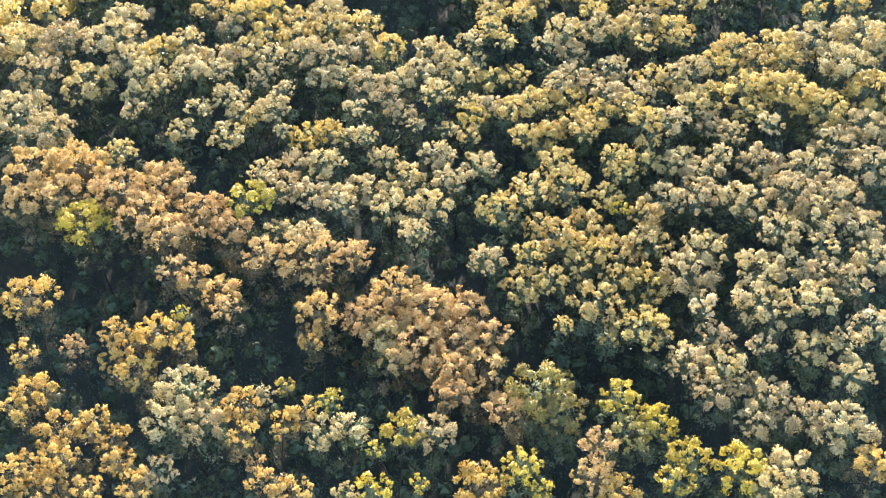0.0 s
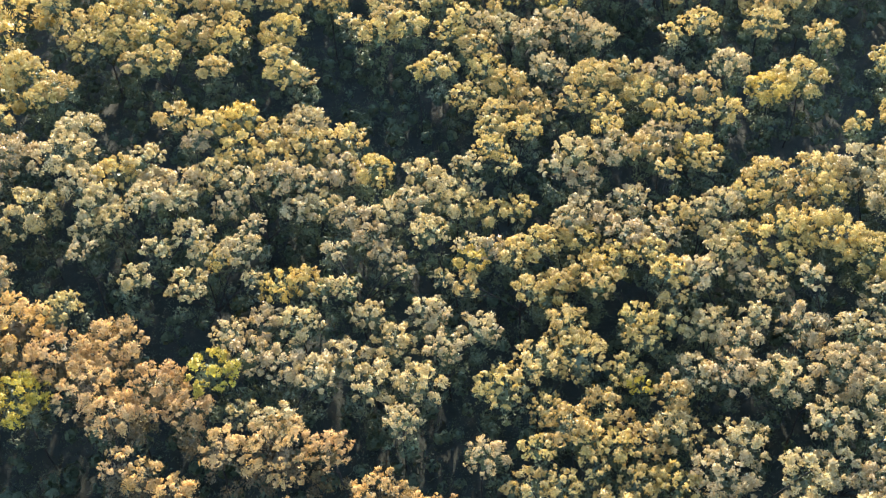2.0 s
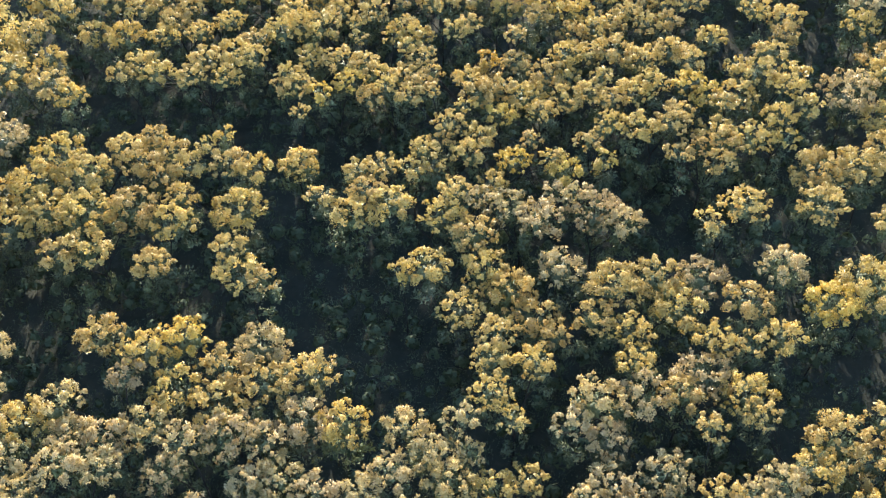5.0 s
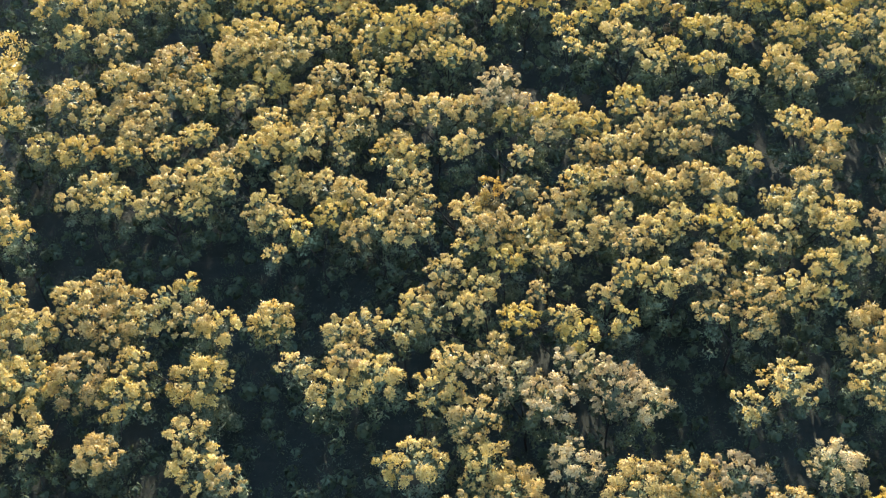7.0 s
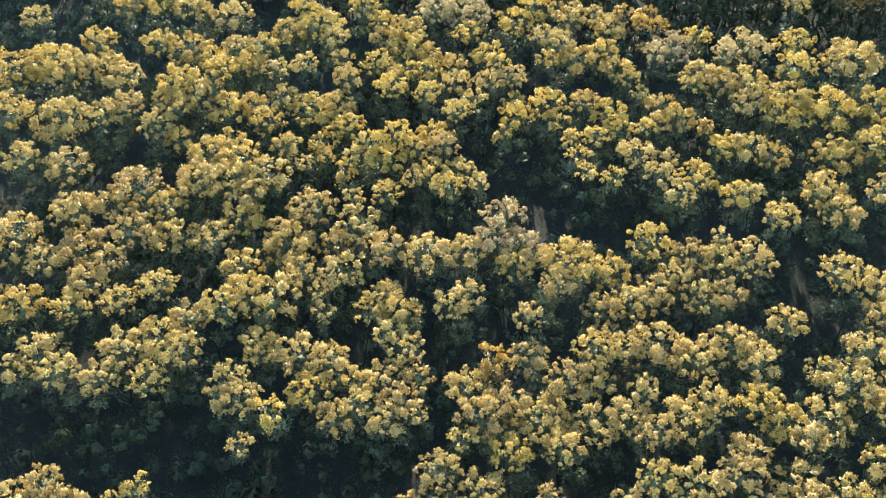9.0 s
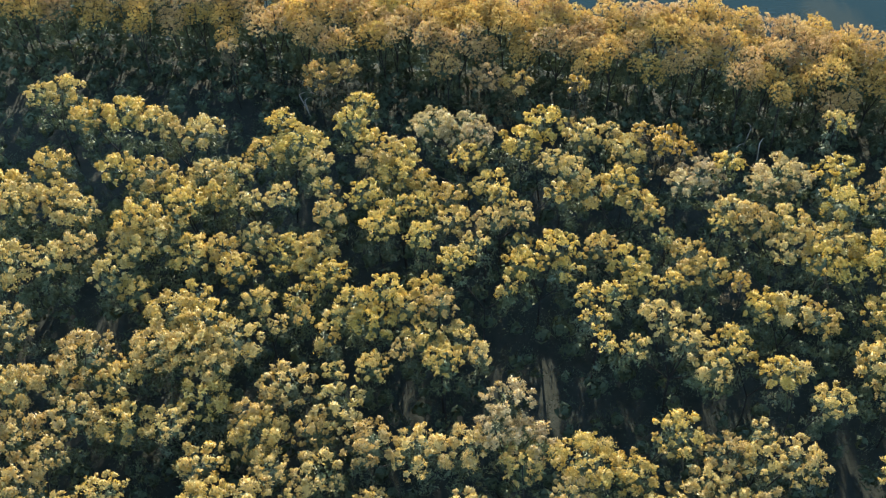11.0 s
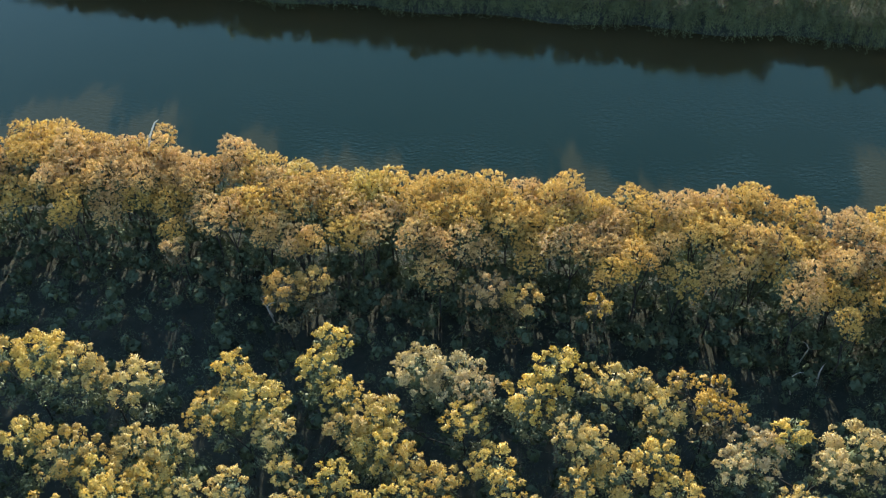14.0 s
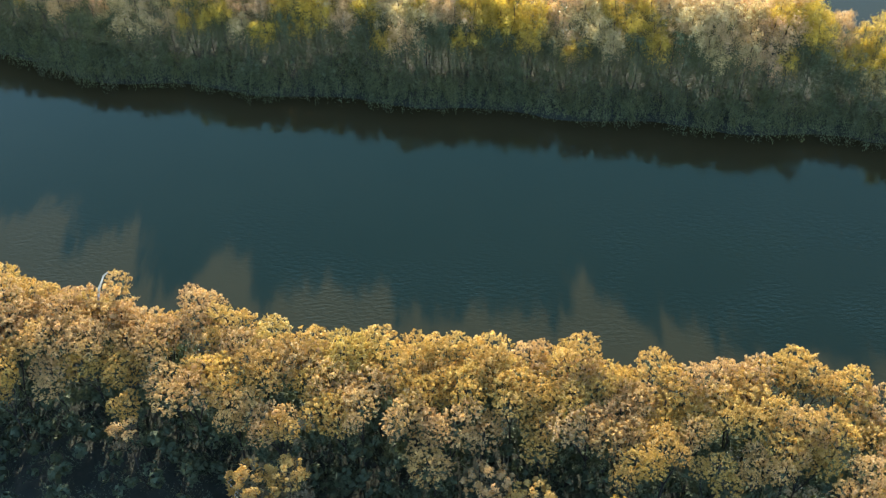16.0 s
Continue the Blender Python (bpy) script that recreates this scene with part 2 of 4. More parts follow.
def streamers(rng, tops, drop, leaves, length, width, flare=0.25):
    """Hanging leafy withes: from each (x, y, z, way out) they arch outwards and fall."""
    tops = np.array(tops)
    i = np.repeat(np.arange(len(tops)), leaves)
    n = len(i)
    at = rng.random(n)
    fall = (drop * rng.uniform(0.5, 1.2, len(tops)))[i]
    out = np.stack([np.cos(tops[i, 3]), np.sin(tops[i, 3]), np.zeros(n)], 1)
    c = tops[i, :3] + out * (flare * np.sqrt(at))[:, None] - np.stack([0 * at, 0 * at, fall * at], 1) + rng.normal(size=(n, 3)) * (0.13, 0.13, 0.06)
    a = unit(out * 0.5 + rng.normal(size=(n, 3)) * 0.55 - np.stack([0 * at, 0 * at, 0.3 + at], 1))
    s = unit(np.cross(a, out + rng.normal(size=(n, 3)) * 0.7))
    return blades(c, a, s, length * rng.uniform(0.6, 1.4, n), width * rng.uniform(0.6, 1.4, n), unit(out + (0, 0, 0.8)), 0.6)


def leaf_mesh(name, leaves, mat, rounded=True):
    v = leaves[0].reshape(-1, 3).astype(np.float32)
    n = len(v) // 3
    me = bpy.data.meshes.new(name)
    me.vertices.add(len(v))
    me.vertices.foreach_set("co", v.ravel())
    me.loops.add(len(v))
    me.loops.foreach_set("vertex_index", np.arange(len(v), dtype=np.int32))
    me.polygons.add(n)
    me.polygons.foreach_set("loop_start", np.arange(0, len(v), 3, dtype=np.int32))
    me.materials.append(mat)
    me.update(calc_edges=True)
    if rounded:
        me.normals_split_custom_set_from_vertices(np.repeat(leaves[1], 3, axis=0).tolist())
    return me


def limb(verts, faces, a, b, ra, rb, sides=5, bend=None):
    """A tapered, slightly bent limb from a to b."""
    a, b = Vector(a), Vector(b)
    mid = (a + b) / 2 + Vector(bend or (0, 0, 0))
    way = (b - a).normalized()
    u = way.orthogonal().normalized()
    w = way.cross(u)
    base = len(verts)
    for c, r in ((a, ra), (mid, (ra + rb) / 2), (b, rb)):
        for k in range(sides):
            t = 2 * math.pi * k / sides
            verts.append(tuple(c + r * (math.cos(t) * u + math.sin(t) * w)))
    for ring in range(2):
        for k in range(sides):
            i, j = base + ring * sides + k, base + ring * sides + (k + 1) % sides
            faces.append((i, j, j + sides, i + sides))
    faces.append(tuple(base + 2 * sides + k for k in range(sides)))



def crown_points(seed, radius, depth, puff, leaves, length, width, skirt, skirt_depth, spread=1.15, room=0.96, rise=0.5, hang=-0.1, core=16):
    """Leaf blades of one crown whose top is at z = 0: the pale outer tufts, and the blades inside and below them that
    take shade-darkened colours.
    """
    rng = np.random.default_rng(seed)
    puffs, low = [], [(0, 0, -depth * 1.15, radius * 0.6)]
    for _ in range(700):
        u, t = rng.uniform(hang, 1.0), rng.uniform(0, 2 * math.pi)
        r = puff * rng.choice((0.55, 0.75, 0.9, 1.05, 1.25)) * rng.uniform(0.92, 1.08)
        flat = math.sqrt(max(0.0, 1 - u * u)) * (radius - r * 0.7) * rng.uniform(0.7, 1.1)
        p = np.array((flat * math.cos(t), flat * math.sin(t), -depth + u * (depth - r * 0.9) * rng.uniform(0.8, 1.0)))
        if all(np.linalg.norm((p - q[:3]) * (1, 1, 0.8)) > room * (r + q[3]) for q in puffs):
            puffs.append((*p, r))
    for _ in range(skirt):
        t, k = rng.uniform(0, 2 * math.pi), rng.uniform(0.35, 1.0)
        low.append((math.cos(t) * radius * k * 0.85, math.sin(t) * radius * k * 0.85, -depth - skirt_depth * rng.uniform(0.1, 1.0), puff * rng.uniform(0.75, 1.15)))
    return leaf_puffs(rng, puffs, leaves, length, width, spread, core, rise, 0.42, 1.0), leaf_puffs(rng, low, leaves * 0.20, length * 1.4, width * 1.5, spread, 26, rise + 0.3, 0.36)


def willow_points(seed, radius, depth):
    """A tall willow whose top is at z = 0: uneven heads of withes in the light, and the shade-coloured curtain that
    hangs below them.
    """
    rng = np.random.default_rng(seed)
    upper, lower, plumes = [], [], []
    for _ in range(11):
        t, k = rng.uniform(0, 2 * math.pi), radius * 0.75 * math.sqrt(rng.random())
        x, y, z, r = k * math.cos(t), k * math.sin(t), -0.35 - 1.9 * (k / radius) ** 2 - rng.uniform(0, 1.5), rng.uniform(0.5, 0.95)
        plumes.append((x, y, z - r * 0.7, r * 0.8))
        for _ in range(16):
            u, v = rng.uniform(0, 2 * math.pi), r * math.sqrt(rng.random())
            upper.append((x + v * math.cos(u), y + v * math.sin(u), z + 0.4 * (r * r - v * v), u))
    for _ in range(110):
        t, k = rng.uniform(0, 2 * math.pi), rng.uniform(0.45, 1.05) * radius
        lower.append((k * math.cos(t), k * math.sin(t), -2.2 - rng.uniform(0, depth * 0.9), t))
    puffs = leaf_puffs(rng, plumes, 150, 0.17, 0.075, 0.9, 26, 0.8, 0.5, 0.7)
    hung = streamers(rng, upper, 2.3, 11, 0.20, 0.06)
    return tuple(np.concatenate(p) for p in zip(puffs, hung)), streamers(rng, lower, 2.8, 22, 0.20, 0.068, 0.4)


CROWNS = {
    "small": (1.3, [crown_points(10 + i, 1.3, 1.1, 0.62, 620, 0.17, 0.085, 5, 3.5, room=0.84) for i in range(4)]),
    "middle": (2.0, [crown_points(20 + i, 2.0, 1.7, 0.70, 620, 0.17, 0.085, 9, 5.0, room=0.84) for i in range(7)]),
    "large": (2.8, [crown_points(30 + i, 2.8, 2.3, 0.76, 620, 0.17, 0.085, 13, 5.5, room=0.84) for i in range(5)]),
    "bank": (1.8, [crown_points(40 + i, 1.8, 2.4, 0.37, 400, 0.165, 0.080, 16, 7.0, 1.15, 0.86, 0.6) for i in range(6)]),
    "willow": (2.3, [willow_points(50 + i, 2.3, 4.6) for i in range(6)]),
}
WARM = ("tan", "gold", "amber")
made = {}


def crown_mesh(shape, which, leaf, shaded_inner=False):
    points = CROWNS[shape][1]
    # blades inside and below the tufts get a leaf colour with shade in it
    key = (shape, which % len(points), ("sallow" if shape == "willow" else "shaded_russet" if leaf in WARM and shape != "bank" else "shaded_inner") if shaded_inner else leaf, shaded_inner)
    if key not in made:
        made[key] = leaf_mesh("inner_foliage" if shaded_inner else "crown", points[key[1]][1 if shaded_inner else 0], LEAF[key[2]])
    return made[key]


def tree(rng, name, leaf, lobes, label, group, shape=None):
    """A tree on one trunk that carries a crown for each lobe (x, y, radius, top)."""
    x, y = sum(p[0] for p in lobes) / len(lobes), sum(p[1] for p in lobes) / len(lobes)
    foot = ground_z(x, y)
    thing = tagged(new(name), label, "tree", group)
    thing.matrix_world = Matrix.Translation((x, y, foot))
    tv, tf = [], []
    tall = min(p[3] for p in lobes) - foot
    thick = 0.006 * tall + 0.012 * len(lobes)
    fork = Vector((rng.uniform(-0.4, 0.4), rng.uniform(-0.4, 0.4), tall * rng.uniform(0.38, 0.5)))
    limb(tv, tf, (0, 0, -0.5), fork, thick, thick * 0.75, 7, (fork.x * 0.4, fork.y * -0.4, 0))
    for a, b, r, top in lobes:
        end = Vector((a - x, b - y, top - foot - r * 0.55))
        limb(tv, tf, fork, end, thick * 0.6, 0.04, 5, (rng.uniform(-0.3, 0.3), rng.uniform(-0.3, 0.3), -0.3))
        for k in range(3):
            t = rng.uniform(0, 6.28)
            limb(tv, tf, fork.lerp(end, rng.uniform(0.45, 0.8)), end + Vector((math.cos(t) * r * 0.75, math.sin(t) * r * 0.75, rng.uniform(-0.9, 0.1) - (2.0 if shape == "willow" else 0.0))), thick * 0.25, 0.02, 4)
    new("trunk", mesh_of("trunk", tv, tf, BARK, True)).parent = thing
    for a, b, r, top in lobes:
        kind = shape or ("small" if r < 1.6 else "middle" if r < 2.4 else "large")
        which, s = rng.randrange(50), r / CROWNS[kind][0] * (1.0 if shape else 0.96)
        stand = Matrix.LocRotScale((a - x, b - y, top - foot), Euler((0, 0, rng.uniform(0, 6.28))), (s, s, s * rng.uniform(0.92, 1.12)))
        for part, shaded_inner in (("crown", False), ("inner_foliage", True)):
            ob = new(part, crown_mesh(kind, which, leaf, shaded_inner))
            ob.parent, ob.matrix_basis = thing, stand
    return thing


# ---- the wood: where its crowns stand and how wide they are ----
STANDS = []
STANDS.append(("olive", [
    (-9.4, 35.4, 1.0), (-22.4, 37.1, 1.5), (24.6, 40.7, 2.4), (18.7, 41.4, 1.6), (22.0, 41.9, 1.8), (19.9, 43.6, 2.0), (-16.0, 43.7, 0.9), (26.1, 45.3, 1.8), (17.3, 45.8, 1.8), (20.0, 47.3, 1.2),
    (23.9, 47.6, 1.8), (26.4, 48.1, 1.4), (16.9, 48.7, 1.6), (11.8, 49.5, 2.2), (5.9, 49.6, 0.9), (28.9, 49.7, 2.2), (24.7, 51.4, 2.0), (20.9, 51.4, 2.6), (8.5, 52.3, 2.3), (3.1, 54.1, 2.0),
    (12.8, 54.9, 2.2), (10.2, 54.9, 1.6), (23.4, 55.4, 1.9), (7.2, 55.6, 1.3), (0.1, 56.6, 1.7), (3.5, 56.8, 1.4), (30.5, 56.8, 1.9), (9.1, 57.4, 1.6), (17.7, 57.9, 2.1), (10.9, 58.0, 1.8),
]))
STANDS.append(("olive", [
    (6.0, 58.7, 2.1), (23.7, 59.1, 2.0), (13.3, 59.2, 2.3), (8.4, 60.6, 2.1), (4.5, 60.6, 1.6), (13.4, 62.0, 1.7), (1.1, 62.4, 2.1), (-4.6, 62.4, 2.0), (-8.0, 62.8, 2.1), (-12.3, 63.6, 1.9),
    (18.1, 63.8, 2.2), (10.3, 64.2, 1.6), (15.3, 64.2, 2.0), (-14.8, 64.3, 2.0), (4.0, 64.7, 2.2), (-17.4, 65.1, 2.0), (-10.5, 65.3, 2.2), (6.9, 65.4, 2.4), (-2.9, 65.9, 1.7), (18.8, 66.9, 2.0),
    (11.9, 67.0, 1.6), (-6.7, 67.0, 2.1), (27.7, 67.2, 2.3), (-19.3, 67.2, 1.6), (-0.3, 67.6, 1.8), (33.5, 67.8, 2.4), (24.0, 68.0, 2.3), (16.4, 68.1, 1.6), (6.3, 68.2, 2.0), (-14.1, 68.3, 2.0),
]))
STANDS.append(("olive", [
    (-16.9, 69.0, 2.0), (-4.3, 69.5, 1.8), (30.9, 70.8, 2.4), (-10.6, 71.5, 1.2), (3.6, 71.5, 1.6), (-12.5, 71.7, 1.4), (9.2, 72.2, 1.7), (22.1, 72.2, 1.7), (25.4, 72.5, 1.5), (-23.4, 72.5, 1.9),
    (5.5, 72.6, 1.9), (14.4, 72.7, 1.7), (-18.4, 73.0, 1.0), (16.7, 73.1, 1.9), (34.4, 73.1, 2.5), (-3.2, 73.2, 1.1), (-28.0, 73.4, 1.6), (20.5, 73.5, 1.8), (-6.2, 73.7, 1.0), (8.2, 74.4, 1.7),
    (10.2, 74.8, 2.0), (24.2, 74.8, 1.7), (13.3, 75.3, 1.7), (19.0, 75.3, 1.7), (31.0, 75.6, 2.5), (-12.0, 75.7, 1.3), (-7.7, 75.9, 1.7), (-23.0, 76.1, 1.7), (-19.8, 76.1, 2.0), (0.6, 76.2, 1.5),
]))
STANDS.append(("olive", [
    (2.0, 76.4, 1.0), (4.2, 76.6, 2.0), (21.2, 77.1, 2.3), (28.3, 77.3, 2.8), (-9.2, 77.5, 1.7), (11.6, 77.5, 2.0), (8.1, 77.5, 1.8), (14.4, 77.5, 2.0), (19.0, 77.6, 1.7), (-4.5, 77.8, 2.0),
    (36.2, 78.0, 2.9), (-24.2, 78.0, 1.9), (5.8, 78.0, 1.6), (24.5, 78.0, 2.0), (-19.1, 79.0, 1.3), (26.3, 79.0, 1.7), (9.9, 79.5, 1.6), (7.1, 79.5, 1.7), (-33.2, 79.5, 1.9), (15.9, 80.0, 2.0),
    (17.9, 80.0, 1.6), (-11.1, 80.0, 1.9), (-7.8, 80.0, 1.7), (-31.2, 80.0, 1.7), (19.8, 80.7, 1.8), (8.4, 80.9, 2.1), (0.7, 81.0, 1.7), (-15.7, 81.0, 1.8), (-2.2, 81.2, 1.9), (3.1, 81.5, 1.7),
]))
STANDS.append(("olive", [
    (-6.3, 81.5, 1.9), (-13.7, 81.5, 2.1), (22.2, 81.9, 1.9), (12.5, 81.9, 2.1), (-21.7, 82.0, 1.8), (-25.9, 82.0, 1.8), (-28.9, 82.0, 2.0), (-33.1, 82.0, 2.2), (-44.3, 82.6, 2.7), (28.9, 82.9, 1.9),
    (26.5, 82.9, 2.2), (-3.4, 83.0, 1.9), (-0.9, 83.5, 1.3), (-14.9, 84.1, 1.7), (-20.8, 84.1, 2.0), (24.4, 84.5, 2.6), (8.7, 84.5, 1.9), (-17.5, 84.6, 2.2), (-26.1, 84.7, 2.3), (-35.2, 84.7, 2.3),
    (-28.9, 84.9, 1.9), (15.8, 85.1, 1.4), (-5.2, 85.1, 2.0), (28.8, 85.6, 2.4), (6.2, 85.6, 1.5), (2.2, 85.7, 1.3), (-1.4, 85.7, 1.5), (-9.5, 85.7, 2.1), (-23.7, 85.7, 2.2), (-32.4, 85.8, 2.2),
]))
STANDS.append(("olive", [
    (-12.5, 86.2, 2.3), (19.4, 86.4, 1.6), (-30.2, 87.2, 2.1), (8.1, 87.3, 2.3), (-18.8, 87.4, 2.2), (11.5, 87.8, 2.2), (0.8, 87.9, 1.8), (14.1, 88.1, 1.9), (18.9, 88.4, 2.2),
    (-22.1, 88.6, 2.3), (-15.5, 89.1, 2.2), (-25.9, 89.8, 1.6), (-12.5, 90.3, 2.3), (-18.8, 90.3, 2.3), (0.8, 91.4, 1.8), (-24.9, 91.8, 2.1), (17.4, 93.1, 1.8), (22.4, 93.4, 1.8),
    (-28.8, 93.7, 2.2), (11.2, 93.8, 1.9), (5.4, 93.8, 1.6), (1.3, 93.8, 2.0), (8.6, 95.0, 1.8), (4.5, 95.7, 2.1), (15.1, 96.3, 2.3), (-1.4, 96.4, 2.1), (20.3, 96.9, 2.2), (10.3, 98.3, 2.5),
]))
STANDS.append(("olive", [
    (2.3, 98.4, 2.4), (30.3, 98.8, 2.9), (-17.2, 98.9, 1.5), (13.7, 99.6, 2.4), (-19.3, 99.9, 2.2), (0.4, 100.4, 2.2), (-4.4, 100.5, 2.2), (-26.2, 100.7, 1.9), (-32.0, 102.2, 2.3), (-34.5, 102.2, 1.8),
    (-0.5, 104.0, 2.2), (33.7, 104.7, 2.1), (18.7, 104.9, 1.5), (11.8, 105.3, 2.0), (4.9, 105.4, 2.3), (-25.7, 105.8, 2.2), (-40.1, 106.0, 2.7), (-3.0, 106.3, 2.3), (-10.6, 106.4, 2.3), (-33.1, 106.7, 2.7),
    (21.9, 106.7, 2.3), (9.5, 106.9, 2.5), (-7.6, 107.1, 2.3), (-20.3, 107.3, 2.6), (28.4, 107.4, 2.4), (-29.6, 107.4, 2.7), (-36.9, 107.5, 2.5), (2.5, 107.7, 2.3), (-0.0, 108.1, 1.5), (-13.6, 108.5, 1.5),
]))
STANDS.append(("olive", [
    (-2.1, 108.6, 1.6), (-42.6, 109.2, 2.8), (1.2, 110.6, 1.7), (-38.8, 110.7, 2.8), (-27.8, 111.3, 1.7), (-34.2, 111.5, 2.5), (-6.0, 111.5, 1.5), (-10.5, 111.7, 1.6), (-19.6, 112.0, 1.8), (32.5, 112.1, 2.5),
    (29.4, 112.1, 2.8), (-8.6, 112.1, 1.9), (-4.1, 112.6, 1.4), (-30.1, 112.8, 2.1), (20.8, 112.8, 1.7), (-25.9, 112.8, 1.9), (-22.1, 112.9, 2.1), (-15.9, 112.9, 2.0), (6.4, 113.1, 1.4), (17.2, 113.2, 1.5),
    (-1.1, 113.9, 1.8), (-37.5, 114.0, 2.9), (36.2, 114.5, 2.6), (-24.4, 114.6, 1.1), (-27.6, 114.8, 1.8), (19.0, 115.0, 1.5), (-31.6, 115.0, 2.1), (21.6, 115.2, 1.9), (9.6, 115.3, 1.4),
]))
STANDS.append(("olive", [
    (-3.5, 115.7, 1.4), (27.0, 115.7, 1.5), (4.6, 115.7, 1.2), (24.1, 115.9, 2.1), (-0.0, 116.2, 1.8), (14.2, 116.3, 2.0), (-29.6, 116.4, 2.0), (11.6, 116.7, 1.7), (17.1, 117.2, 1.9),
    (21.3, 117.2, 2.1), (-2.8, 117.5, 1.7), (26.9, 118.2, 1.8), (37.3, 118.8, 2.7), (18.1, 119.1, 1.7), (-16.5, 119.4, 1.1), (5.6, 119.5, 1.6), (-1.2, 119.9, 1.2), (22.3, 120.1, 1.5), (12.0, 120.3, 1.6),
    (-6.5, 121.2, 1.6), (8.1, 121.5, 1.9), (14.2, 121.5, 2.1), (-10.3, 121.9, 1.6), (-4.5, 121.9, 1.2), (-0.0, 121.9, 2.1), (4.1, 122.0, 2.4), (10.2, 122.0, 1.7), (23.9, 122.1, 2.2), (28.3, 122.1, 1.6),
]))
STANDS.append(("olive", [
    (-8.7, 122.4, 1.3), (-5.8, 122.9, 1.5), (2.0, 123.0, 1.9), (16.0, 123.0, 1.8), (-18.8, 123.4, 1.3), (-17.1, 123.4, 1.8), (29.2, 124.1, 2.1), (-41.3, 124.2, 2.2), (-8.8, 124.5, 1.5), (-0.9, 124.5, 1.9),
    (26.1, 124.6, 2.2), (-27.7, 125.0, 1.7), (-24.2, 125.0, 1.7), (-18.2, 125.0, 1.6), (-7.2, 125.0, 1.8), (6.3, 125.1, 2.1), (8.4, 125.1, 1.5), (-4.5, 125.3, 1.3), (-30.9, 125.5, 1.7), (-34.9, 126.0, 1.6),
    (-46.0, 126.3, 2.9), (-11.2, 126.7, 1.8), (19.9, 126.8, 1.9), (15.7, 127.0, 2.2), (-22.1, 127.2, 1.9), (-16.4, 127.2, 1.2), (-13.4, 127.2, 2.2), (3.4, 127.3, 1.8), (-33.2, 127.7, 2.3), (-26.6, 127.8, 2.1),
]))
STANDS.append(("olive", [
    (-5.6, 127.8, 1.8), (8.6, 127.8, 2.0), (10.7, 127.8, 1.8), (28.1, 127.9, 1.9), (12.9, 128.4, 2.2), (18.4, 128.4, 2.0), (-24.2, 128.9, 2.3), (-6.8, 129.2, 1.4), (22.6, 130.2, 1.7), (-19.7, 131.3, 1.9),
    (-6.2, 131.3, 1.9), (30.2, 131.3, 1.8), (-12.1, 131.6, 1.2), (-8.5, 131.6, 1.4), (-31.6, 131.9, 1.8), (-2.2, 131.9, 1.7), (9.3, 131.9, 1.9), (-15.8, 132.5, 2.3), (-28.1, 132.5, 1.7), (11.6, 132.5, 1.9),
    (-18.2, 133.1, 2.1), (-7.2, 133.1, 1.4), (-0.9, 133.1, 1.4), (17.0, 133.1, 1.9), (18.9, 133.1, 1.6), (-12.7, 133.4, 1.0), (5.8, 133.7, 1.6), (-25.2, 133.7, 1.8), (13.5, 133.7, 2.1), (30.9, 134.3, 2.2),
]))
STANDS.append(("olive", [
    (-31.4, 134.4, 2.0), (15.2, 135.3, 1.6), (28.1, 135.6, 2.0), (-14.3, 135.6, 1.7), (-11.1, 135.6, 2.1), (2.7, 136.3, 1.7), (-19.1, 136.3, 2.0), (18.8, 136.6, 1.6), (21.1, 136.6, 2.2), (-30.0, 136.6, 1.7),
    (-4.2, 136.9, 2.3), (-35.4, 137.0, 1.9), (16.6, 137.5, 2.0), (-1.0, 137.6, 2.0), (-7.5, 137.6, 2.2), (-32.4, 138.3, 2.3), (19.1, 138.9, 1.1), (-15.7, 138.9, 2.4), (-11.9, 139.3, 1.7), (-21.7, 139.3, 1.8),
    (-25.4, 139.7, 2.3), (-38.6, 139.7, 2.9), (-29.0, 140.3, 2.3), (-10.1, 141.0, 2.2), (29.6, 142.2, 2.0), (-34.4, 142.5, 2.4), (-14.2, 143.1, 2.3), (-26.6, 143.2, 1.8), (-31.5, 143.3, 1.9), (-10.7, 143.9, 1.1),
]))
STANDS.append(("olive", [
    (16.6, 144.2, 1.7), (-19.4, 144.2, 1.7), (-8.0, 144.3, 1.6), (33.9, 144.4, 2.1), (28.8, 145.1, 2.3), (-0.1, 145.3, 1.2), (-21.5, 145.4, 2.4), (-24.0, 145.4, 2.4), (-29.6, 145.4, 2.9), (-5.8, 145.7, 1.2),
    (9.0, 146.2, 1.1), (11.3, 146.3, 1.3), (15.1, 146.3, 1.5), (-18.6, 146.5, 2.4), (-4.4, 147.0, 1.8), (-1.7, 147.0, 1.8), (-36.4, 148.2, 2.5), (-8.4, 148.4, 2.0), (-15.5, 148.8, 1.1), (-10.8, 148.8, 1.4),
    (8.5, 148.9, 1.3), (13.5, 149.0, 1.9), (16.1, 149.2, 1.3), (-23.7, 149.3, 2.4), (-40.9, 149.4, 2.0), (30.8, 149.7, 2.4), (-5.7, 149.8, 1.7), (-3.3, 149.8, 1.7), (23.4, 150.0, 1.8), (-9.7, 150.2, 1.7),
]))
